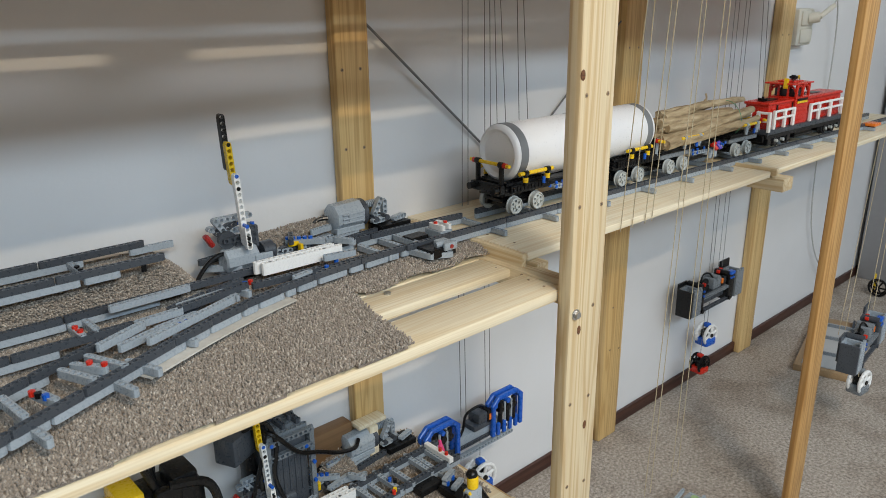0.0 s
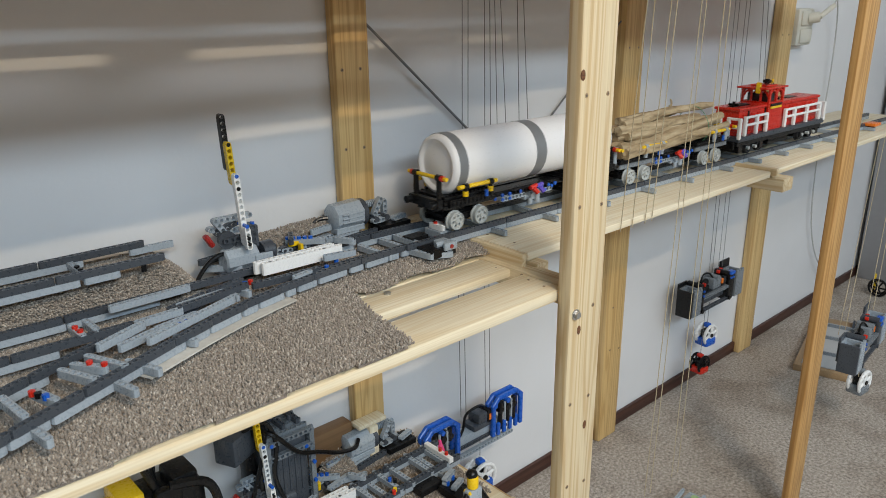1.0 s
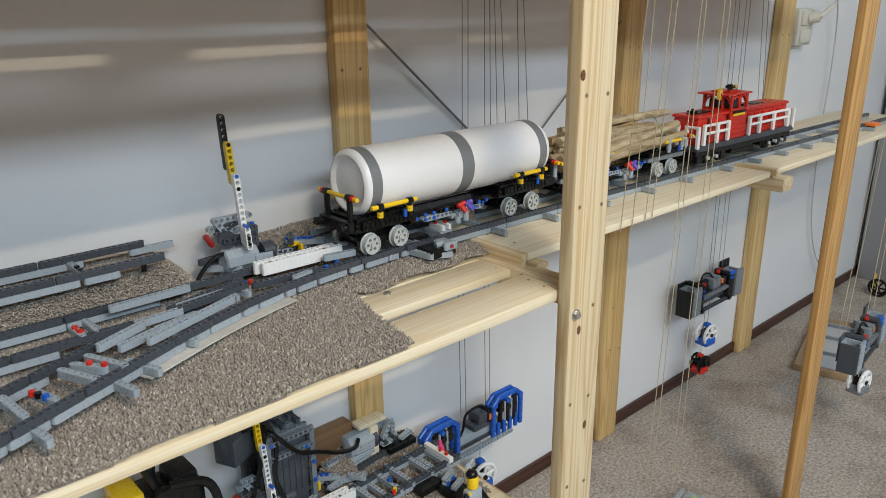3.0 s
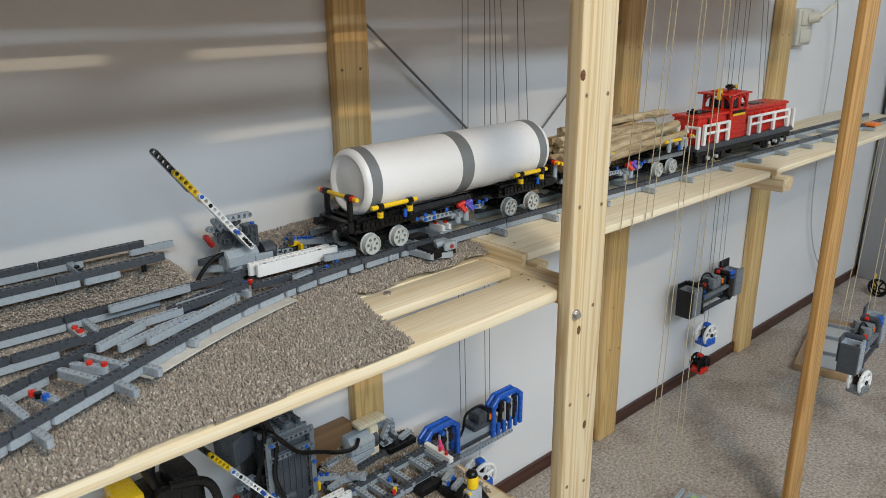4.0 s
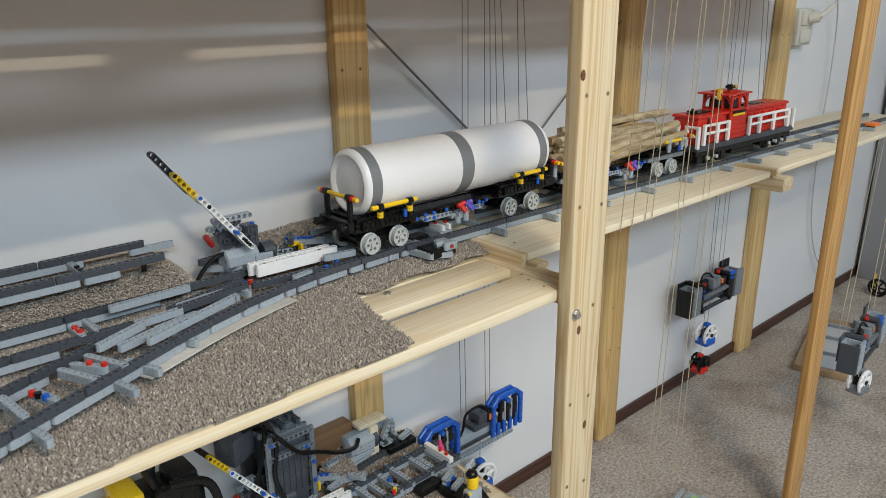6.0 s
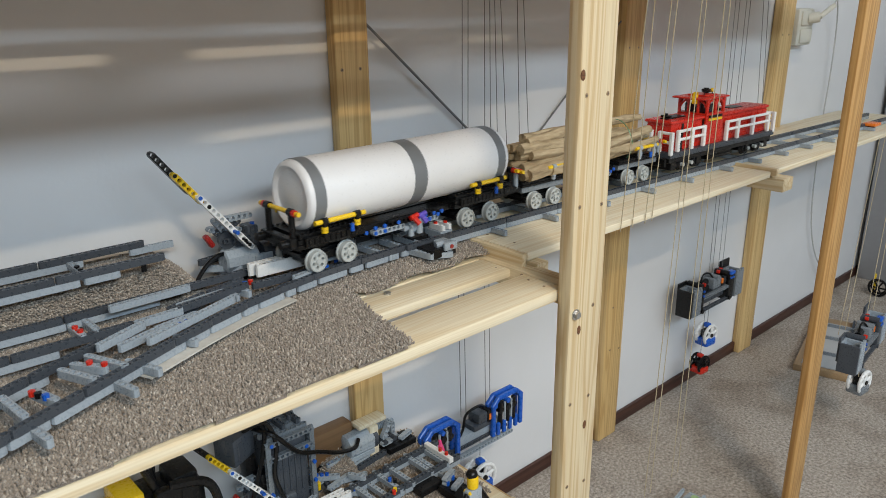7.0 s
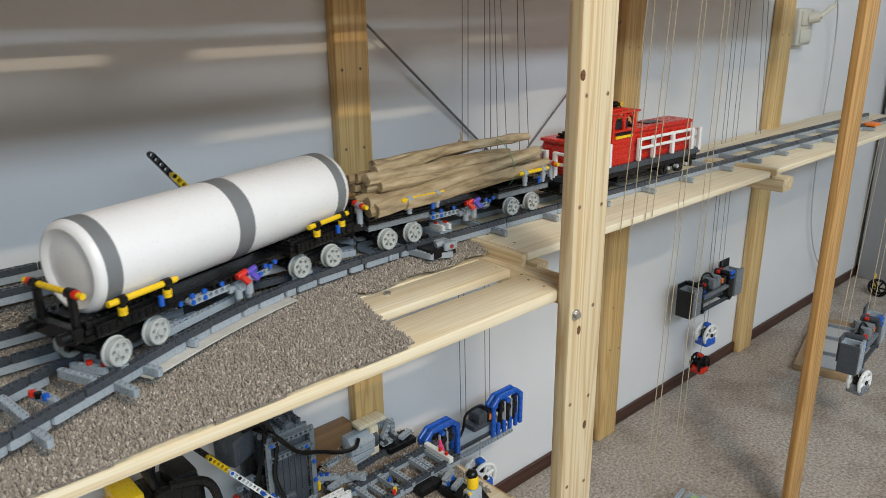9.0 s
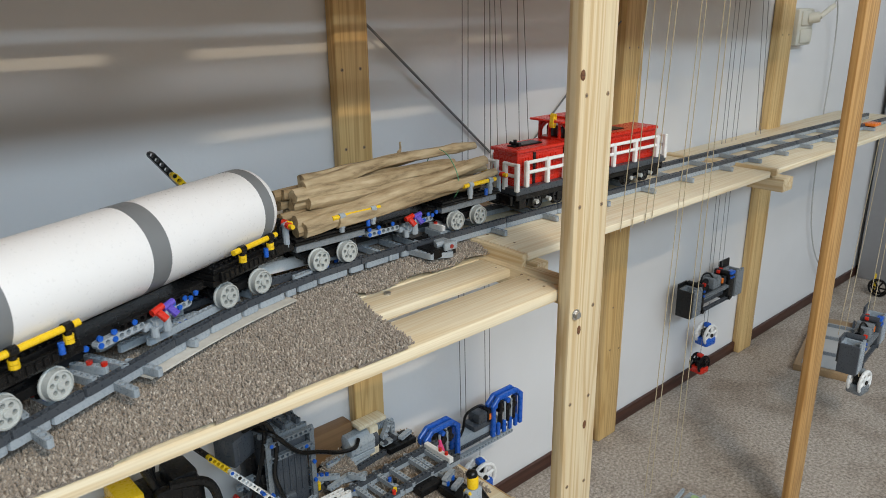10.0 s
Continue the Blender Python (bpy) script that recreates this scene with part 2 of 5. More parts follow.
KNOT = pine("knot_wood", (0.22, 0.10, 0.045), (0.8, 0.7, 0.6), (0.12, 0.05, 0.02), 6)
for z, x in ((0.917, 0.718), (0.588, 0.734), (0.436, 0.758)):
    bm = bmesh.new()
    lathe(bm, [(-0.004, 0.0052), (0.0002, 0.0052), (0.0005, 0.0040)], 16, pose(0, 0, 0, 0, -90, 0))
    k = part("knot", bm, KNOT, FRONT_POST, "dark knot in the wood")
    k.matrix_basis = FRONT_POST.matrix_basis.inverted() @ pose(x, 0.546, z, 90) @ Matrix.Diagonal((0.75, 1.25, 1, 1))
ZP, ZL = 0.664, 0.643      # tops of the track plank and of the lower platform
board("plank", (0.754, 0.788, ZP - 0.0065), (1.50, 0.788, ZP - 0.0065), 0.266, 0.013, PINE, "pale pine plank carrying the straight toy track")
board("plank", (1.515, 0.783, ZP - 0.0065), (2.50, 0.783, ZP - 0.0065), 0.25, 0.013, PINE, "pale pine plank carrying the far end of the track")
board("cross_bar", (0.748, 0.655, ZP - 0.0115), (0.748, 0.90, ZP - 0.0115), 0.010, 0.022, PINE_POST, "thin pine strip across the plank's end", "bar")
board("cross_bar", (0.770, 0.64, ZP - 0.028), (0.770, 0.90, ZP - 0.028), 0.026, 0.028, PINE_POST, "square pine bar under the plank's end", "bar")
board("cross_bar", (1.508, 0.645, ZP - 0.002), (1.508, 0.90, ZP - 0.002), 0.012, 0.016, PINE_POST, "thin pine strip between two track planks", "bar")
board("cross_bar", (1.53, 0.63, ZP - 0.028), (1.53, 0.90, ZP - 0.028), 0.045, 0.028, PINE_POST, "square pine bar under the joint of two planks", "bar")
board("cross_bar", (0.748, 0.57, ZL - 0.013), (0.748, 0.90, ZL - 0.013), 0.034, 0.030, PINE_POST, "pine bar carrying the lower platform at the front post", "bar")
board("plank", (-1.0, 0.605, ZL - 0.008), (0.730, 0.605, ZL - 0.008), 0.072, 0.016, PINE, "pale pine front plank of the platform", group="platform planks")
board("plank", (-1.0, 0.695, ZL - 0.006), (0.731, 0.695, ZL - 0.006), 0.058, 0.013, PINE, "pale pine middle plank of the platform", group="platform planks")
board("plank", (-1.0, 0.793, ZL - 0.005), (0.731, 0.793, ZL - 0.005), 0.134, 0.012, PINE, "pale pine back plank under the carpet", group="platform planks")
board("plank", (-1.0, 0.890, ZL - 0.006), (0.731, 0.890, ZL - 0.006), 0.056, 0.012, PINE, "pale pine plank along the wall", group="platform planks")
ZS = 0.255                 # the lower storey
board("plank", (-1.0, 0.60, ZS - 0.006), (0.745, 0.60, ZS - 0.006), 0.08, 0.012, PINE, "pale pine front plank of the lower storey", group="lower planks")
board("plank", (-1.0, 0.73, ZS - 0.006), (0.745, 0.73, ZS - 0.006), 0.16, 0.012, PINE, "pale pine middle plank of the lower storey", group="lower planks")
board("plank", (-1.0, 0.86, ZS - 0.006), (0.745, 0.86, ZS - 0.006), 0.12, 0.012, PINE, "pale pine plank of the lower storey at the wall", group="lower planks")
board("cross_bar", (0.745, 0.565, ZS - 0.027), (0.745, 0.90, ZS - 0.027), 0.03, 0.03, PINE_WARM, "pine bar carrying the lower storey", "bar")
board("cross_bar", (-0.6, 0.565, ZL - 0.027), (-0.6, 0.92, ZL - 0.027), 0.03, 0.03, PINE_WARM, "pine bar under the platform", "bar")
board("cross_bar", (-0.6, 0.565, ZS - 0.027), (-0.6, 0.92, ZS - 0.027), 0.03, 0.03, PINE_WARM, "pine bar carrying the lower storey", "bar")
post(-0.66, -0.60, 0.546, 0.568, 2.3, PINE_POST, "pale pine front post of the shelf")
# the storey above, out of view, which shades the wall; light falls through its two gaps
ZU = 1.031
# orange wood here dims and warms the light bounced onto the wall
for y0, y1, x1 in ((0.556, 0.644, 0.745), (0.674, 0.780, 1.95), (0.812, 0.920, 1.95)):
    board("plank", (-1.2, (y0 + y1) / 2, ZU - 0.006), (x1, (y0 + y1) / 2, ZU - 0.006), y1 - y0, 0.012, PINE_ORANGE, "orange-toned pine plank of the storey above", group="upper planks")
# strips added over the gaps to break the wall's light stripes into lengths
for y, x0, x1 in ((0.796, -1.2, 0.13), (0.796, 0.302, 0.402), (0.796, 0.690, 0.790), (0.796, 0.905, 0.922), (0.796, 0.940, 1.95),
                  (0.660, -1.2, 0.400), (0.660, 0.825, 0.92), (0.660, 1.10, 1.95)):
    board("filler_strip", (x0, y, ZU + 0.004), (x1, y, ZU + 0.004), 0.044, 0.006, PINE, "unseen pine strip added over a gap to cut the light stripes", "strip", group="filler strips")
for x in (-0.6, 0.748, 1.34):
    board("cross_bar", (x, 0.568, ZU + 0.014), (x, 0.92, ZU + 0.014), 0.03, 0.028, PINE_WARM, "pine bar across the storey above", "bar")
# ---- the railway line ----
YC, G, RAIL = 0.7945, 0.0275, 0.681
HEADING = [(0.70, 0), (0.60, 2.2), (0.52, 4), (0.44, 9.2), (0.36, 15.0), (0.28, 22.4), (0.20, 24.8), (0.10, 24.2), (-0.05, 28), (-0.3, 35), (-0.9, 50)]


def trace():
    pts, x, y, s = [], 0.70, YC + 0.003, 0.0
    xs, hs = [a for a, _ in HEADING][::-1], [b for _, b in HEADING][::-1]
    while s < 1.2:
        h = radians(np.interp(x, xs, hs))
        pts.append((s, x, y, h))
        x, y, s = x - 0.004 * math.cos(h), y - 0.004 * math.sin(h), s + 0.004
    return np.array(pts)


TRACE = trace()


def line(s):
    """Place and heading on the curved line, s metres past x = 0.70."""
    if s <= 0:
        # the straight line draws away from the wall a little
        bent = min(-s, 0.12)
        slope = 0.031 * bent / 0.12
        return 0.70 - s, YC + 0.003 - slope * bent / 2 - 0.031 * max(0.0, -s - 0.12), -math.atan(slope)
    return tuple(float(np.interp(s, TRACE[:, 0], TRACE[:, k])) for k in (1, 2, 3))


def branch(s):
    return 0.70 - s, 0.795, 0.0


def beside(fn, s, off):
    x, y, h = fn(s)
    return x - math.sin(h) * off, y + math.cos(h) * off, h


def lay(owner, name, fn, s0, s1, off, n, z, mat, label=""):
    s = s0
    while s + n * P <= s1 + 1e-6:
        wide = off(s) if callable(off) else off
        a, b = beside(fn, s + P / 2, wide), beside(fn, s + n * P - P / 2, wide)
        yaw = math.degrees(math.atan2(b[1] - a[1], b[0] - a[0]))
        piece(name, arm(n, mat), owner, pose(a[0], a[1], z, 0, 0, yaw), label)
        s += n * P


def span(owner, name, a, b, z, mat):
    """A beam whose top lies at z, from one end hole to the other."""
    n = int(round(math.dist(a, b) / P)) + 1
    yaw = math.degrees(math.atan2(b[1] - a[1], b[0] - a[0]))
    return piece(name, arm(n, mat), owner, pose(a[0], a[1], z - 0.0039, 0, 0, yaw))


def ease(v, a, b):
    v = min(1.0, max(0.0, (v - a) / (b - a)))
    return v * v * (3 - 2 * v)


def outer(s):
    return -0.036 + 0.004 * ease(s, 0.0, 0.06) - 0.004 * ease(s, 0.20, 0.42)


def inner(s):
    """The inner rail of the curve stands a little wide of the centre line past the points."""
    return 0.0285 + 0.003 * ease(s, 0.26, 0.58)


def sleeper(owner, fn, s, reach, back=0.035, z=RAIL - 0.0117):
    n = int(round((reach + back) / P)) + 1
    x, y, h = beside(fn, s, -reach)
    piece("sleeper", arm(n, GREY), owner, pose(x, y, z, 0, 0, 90 + math.degrees(h)))


MAIN = thing("straight_track", "straight toy track of dark and light grey beams", "track")
for off in (-0.036, 0.033):
    lay(MAIN, "rail", line, -1.68, 0.0 if off < 0 else -0.09, off, 15, RAIL - 0.0039, DARK)
    lay(MAIN, "rail_base", line, -1.68, 0.0 if off < 0 else -0.09, off, 15, RAIL - 0.0118, GREY)
for x in (0.789, 0.906, 1.040, 1.173, 1.298, 1.443, 1.56, 1.68, 1.80, 1.92, 2.04, 2.16):
    sleeper(MAIN, line, 0.70 - x, 0.066)
CURVE = thing("curved_track", "curved toy track branching towards the shelf's edge", "track")
lay(CURVE, "rail", line, 0.0, 0.24, outer, 10, RAIL - 0.0039, DARK)
lay(CURVE, "rail", line, 0.241, 0.42, outer, 7, RAIL - 0.0039, DARK)
lay(CURVE, "rail", line, 0.466, 0.58, outer, 14, RAIL - 0.0039, DARK)
lay(CURVE, "rail", line, 0.410, 0.466, outer, 7, RAIL - 0.0039, DARK)
lay(CURVE, "rail", line, 0.579, 1.1, outer, 9, RAIL - 0.0039, DARK)
s = 0.004
for k in range(20):
    n = (6, 4, 2, 5, 3)[k % 5] if s < 0.45 else (7, 4, 9, 5)[k % 4]
    lay(CURVE, "rail_base", line, s, s + n * P, outer, n, RAIL - 0.0118, GREY)
    s += n * P + (0.004 if s < 0.45 else 0.001)
lay(CURVE, "rail", line, 0.300, 0.42, inner, 7, RAIL - 0.0039, DARK)
lay(CURVE, "rail", line, 0.492, 1.1, inner, 11, RAIL - 0.0039, DARK)
lay(CURVE, "rail_base", line, 0.56, 1.1, inner, 7, RAIL - 0.0118, GREY)
for a, b in (((0.548, 0.8395), (0.612, 0.8385)), ((0.621, 0.8382), (0.690, 0.8360)), ((0.699, 0.8350), (0.786, 0.8268))):
    span(CURVE, "rail", a, b, RAIL, DARK)
for a, b in (((0.560, 0.8395), (0.584, 0.8390)), ((0.598, 0.8388), (0.654, 0.8375)), ((0.664, 0.8368), (0.720, 0.8330)), ((0.730, 0.8320), (0.790, 0.8265))):
    span(CURVE, "rail_base", a, b, RAIL - 0.0079, GREY)
SIDE = thing("branch_track", "straight toy branch track of grey beams", "track")
lay(SIDE, "rail", branch, 0.266, 1.1, 0.033, 15, RAIL - 0.0039, DARK)
lay(SIDE, "rail_base", branch, 0.40, 1.1, 0.033, 13, RAIL - 0.0118, GREY)
lay(SIDE, "rail", branch, 0.454, 1.1, -0.033, 15, RAIL - 0.0039, DARK)
lay(SIDE, "rail_base", branch, 0.53, 1.1, -0.033, 11, RAIL - 0.0118, GREY)


def siding_line(s):
    return 0.313 - s, 0.8595, 0.0


SIDING = thing("siding_track", "raised toy siding track along the wall", "track")
for off, z, start in ((-0.0305, 0.7258, 0.095), (0.0305, 0.7275, 0.072)):
    lay(SIDING, "rail", siding_line, 0, 0.8, off, 15, z - 0.0039, DARK)
    lay(SIDING, "rail_base", siding_line, start, 0.8, off, 15, z - 0.0118, GREY)
span(SIDING, "rail_base", (0.225, 0.829), (0.257, 0.829), 0.7179, GREY)


for x in (0.225, 0.06):
    piece("sleeper", arm(8, GREY), SIDING, pose(x, 0.832, 0.7175, 0, 0, 90))
    for y in (0.848, 0.860):
        bm = bmesh.new()
        tube(bm, (x, y, 0.714), (x, y, 0.7235), 0.0030, 10)
        part("black_pin", bm, BLACK, SIDING)
piece("rail_base", arm(7, GREY), SIDING, pose(0.297, 0.890, 0.7157))
bm = bmesh.new()
tube(bm, (0.286, 0.8255, 0.7105), (0.286, 0.8255, 0.7185), 0.0032, 10)
part("black_pin", bm, BLACK, SIDING)


# ---- shelf carpet ----
def carpet(name, label, inside, height, x0, x1, y0, y1, step=0.0019, seed=1):
    """Cut carpet over a height field: a backing sheet and its pile of yarn tufts."""
    rnd = random.Random(seed)
    own = thing(name, label, "carpet")
    bm = bmesh.new()
    g = 0.006
    nx, ny = int((x1 - x0) / g), int((y1 - y0) / g)
    grid = {}

    def vert(i, j, dz):
        if (i, j, dz) not in grid:
            x, y = x0 + i * g, y0 + j * g
            grid[i, j, dz] = bm.verts.new((x, y, height(x, y) - dz))
        return grid[i, j, dz]

    cells = {(i, j) for i in range(nx) for j in range(ny) if all(inside(x0 + (i + 0.5) * g + q, y0 + (j + 0.5) * g + w) for q in (-0.005, 0.005) for w in (-0.005, 0.005))}
    for i, j in cells:
        for dz in (0.005, 0.0105):
            bm.faces.new([vert(i, j, dz), vert(i + 1, j, dz), vert(i + 1, j + 1, dz), vert(i, j + 1, dz)])
        for (a, b), (c, d) in (((0, 0), (1, 0)), ((1, 0), (1, 1)), ((1, 1), (0, 1)), ((0, 1), (0, 0))):
            if a == c:
                out = (i + (1 if a else -1), j)
            else:
                out = (i, j + (1 if b else -1))
            if out not in cells:
                bm.faces.new([vert(i + a, j + b, 0.005), vert(i + c, j + d, 0.005), vert(i + c, j + d, 0.0105), vert(i + a, j + b, 0.0105)])
    part("backing", bm, RUG, own)
    verts, faces = [], []
    y = y0
    while y < y1:
        x = x0 + rnd.random() * step
        while x < x1:
            steep = abs(height(x, y + step) - height(x, y - step)) + abs(height(x + step, y) - height(x - step, y))
            for _ in range(1 + int(steep / step * 0.8)):
                px, py = x + rnd.uniform(-1, 1) * step * 0.55, y + rnd.uniform(-1, 1) * step * 0.55
                if not inside(px, py):
                    continue
                z = height(px, py) - 0.0058
                gx = (height(px + 0.004, py) - height(px - 0.004, py)) / 0.008
                gy = (height(px, py + 0.004) - height(px, py - 0.004)) / 0.008
                up = Vector((-gx + rnd.gauss(0, 0.7), -gy + rnd.gauss(0, 0.7), 1)).normalized()
                u = up.orthogonal().normalized()
                v = up.cross(u)
                r, h, turn = rnd.uniform(0.0009, 0.0015), rnd.uniform(0.0036, 0.0060), rnd.random() * 2
                base = len(verts)
                c = Vector((px, py, z))
                for d, k in ((0, 0.7), (0.6, 1.05), (1.0, 0.7)):
                    for q in range(4):
                        a = turn + q * math.pi / 2 + d * 0.9
                        verts.append(c + up * (h * d) + (u * math.cos(a) + v * math.sin(a)) * (r * k))
                for ring in (0, 4):
                    for q in range(4):
                        a, b = base + ring + q, base + ring + (q + 1) % 4
                        faces.append((a, b, b + 4, a + 4))
                faces.append((base + 8, base + 9, base + 10, base + 11))
            x += step
        y += step
    me = bpy.data.meshes.new("yarn")
    me.from_pydata(verts, [], faces)
    me.materials.append(YARN)
    me.shade_smooth()
    ob = new("yarn", me)
    ob.parent = own
    tagged(ob, "looped beige and brown carpet yarn", kind="stuff")
    return own


def shelf_height(x, y):
    rise = ease(y, 0.834, 0.850) * (1 - ease(x, 0.318, 0.372))
    dip = 0.003 * math.sin(x * 31) * math.sin(y * 27)
    return 0.6545 + 0.0065 * ease(y, 0.66, 0.74) + 0.003 * ease(x, 0.50, 0.56) + 0.0465 * rise + 0.036 * ease(y, 0.876, 0.906) * ease(x, 0.43, 0.46) * (1 - ease(x, 0.60, 0.66)) - 0.009 * ease(x, 0.49, 0.54) * (1 - ease(y, 0.718, 0.742)) + dip * 0.5


def shelf_inside(x, y):
    if x < 0.471 + (y - 0.575) * 0.19 and y < 0.80:
        front = 0.566 + 0.003 * math.sin(x * 40)
        return y > front
    return y > 0.722 + 0.003 * math.sin(x * 55) and x < 0.752 - 0.008 * (y < 0.76) and not (0.372 < x < 0.412 and y > 0.862) and not (x > 0.66 and y > 0.88)


carpet("shelf_carpet", "beige shag carpet offcut laid over the shelf planks", shelf_inside, shelf_height, -0.12, 0.756, 0.562, 0.916)
bm = bmesh.new()
last = None
for k in range(15):
    x, y, h = beside(line, 0.285 + k * 0.0165, outer(0.285 + k * 0.0165) + 0.004)
    u, v, _ = beside(line, 0.285 + k * 0.0165, outer(0.285 + k * 0.0165) - 0.0160)
    ring = [bm.verts.new(p) for p in ((x, y, 0.6645), (u, v, 0.6645), (u, v, 0.6625), (x, y, 0.6625))]
    if last:
        for q in range(4):
            bm.faces.new((last[q], last[(q + 1) % 4], ring[(q + 1) % 4], ring[q]))
    else:
        bm.faces.new(ring)
    last = ring
bm.faces.new(last)
one("white_card_strip", bm, speckle("white_card", [(0.54, 0.52, 0.47), (0.60, 0.58, 0.53), (0.64, 0.62, 0.57)], 60, 0.8, 0.1), "strip of white card under the curved rail", "card")


# ---- toy mechanisms on the shelf ----
def beam(owner, n, mat, m, name="beam", label=""):
    return piece(name, arm(n, mat), owner, m, label)


def pin(owner, mat, x, y, z, r=0.0031, h=0.003):
    key = ("pin", mat.name, r, h)
    if key not in ARMS:
        bm = bmesh.new()
        tube(bm, (0, 0, -h), (0, 0, h), r, 10)
        ARMS[key] = mesh_of("pin", bm, mat)
    return piece("pin", ARMS[key], owner, pose(x, y, z))


def points_details(owner):
    for mat, a, b, z in (
        (GREY, (0.240, 0.8105), (0.328, 0.8128), 0.686), (GREY, (0.300, 0.7727), (0.3545, 0.7789), 0.682), (DARK, (0.297, 0.7625), (0.386, 0.7765), 0.684),
        (DARK, (0.396, 0.7768), (0.484, 0.7705), 0.681), (GREY, (0.196, 0.7190), (0.244, 0.7415), 0.686), (GREY, (0.214, 0.7122), (0.252, 0.7248), 0.682),
        (GREY, (0.238, 0.6998), (0.349, 0.7431), 0.686), (GREY, (0.247, 0.7558), (0.295, 0.7588), 0.683), (GREY, (0.262, 0.7420), (0.310, 0.7520), 0.676),
        (DARK, (0.306, 0.7720), (0.346, 0.7900), 0.676), (GREY, (0.440, 0.7560), (0.462, 0.7600), 0.684), (GREY, (0.505, 0.7860), (0.545, 0.7790), 0.688),
        (DARK, (0.452, 0.7720), (0.556, 0.7760), 0.677), (GREY, (0.358, 0.7860), (0.366, 0.7600), 0.678), (GREY, (0.374, 0.7880), (0.382, 0.7640), 0.678)):
        span(owner, "guide_rail", a, b, z, mat)
    for mat, x, y in ((RED, 0.193, 0.783), (RED, 0.194, 0.770), (RED, 0.177, 0.690), (RED, 0.186, 0.677), (RED, 0.121, 0.665), (BLACK, 0.124, 0.658),
                      (BLUE, 0.128, 0.650), (BLUE, 0.278, 0.7155), (BLUE, 0.286, 0.7185)):
        pin(owner, mat, x, y, 0.6822, 0.0031, 0.0026)
    for mat, x, y in ((RED, 0.398, 0.7905), (BLUE, 0.390, 0.7895), (BLUE, 0.4955, 0.7700), (BLUE, 0.520, 0.7840)):
        pin(owner, mat, x, y, 0.6772, 0.0031, 0.0030)
    for a, b in (((0.1924, 0.7940), (0.1936, 0.7660)), ((0.2083, 0.8000), (0.2089, 0.7670)), ((0.1537, 0.6967), (0.1699, 0.6589)), ((0.1659, 0.7008), (0.1871, 0.6728)),
                 ((0.1816, 0.7101), (0.1988, 0.6695)), ((0.1000, 0.6774), (0.1055, 0.6330)), ((0.1240, 0.6720), (0.1330, 0.6420))):
        span(owner, "sleeper", a, b, 0.682, GREY)
    for a, b in (((0.178, 0.690), (0.1939, 0.6290)), ((0.212, 0.690), (0.2268, 0.6495)), ((0.104, 0.650), (0.1131, 0.5937)), ((0.270, 0.712), (0.2808, 0.6868)),
                 ((0.626, 0.780), (0.634, 0.728)), ((0.5884, 0.8260), (0.5924, 0.7640)), ((0.628, 0.8280), (0.631, 0.7640)), ((0.655, 0.8280), (0.658, 0.7640))):
        span(owner, "sleeper", a, b, 0.6738, GREY)
    for s in (0.66, 0.76):
        sleeper(owner, line, s, 0.030, 0.03, RAIL - 0.0085)


DRIVES = []
DEEP_RED = plastic("deep_red_plastic", (0.30, 0.015, 0.012))


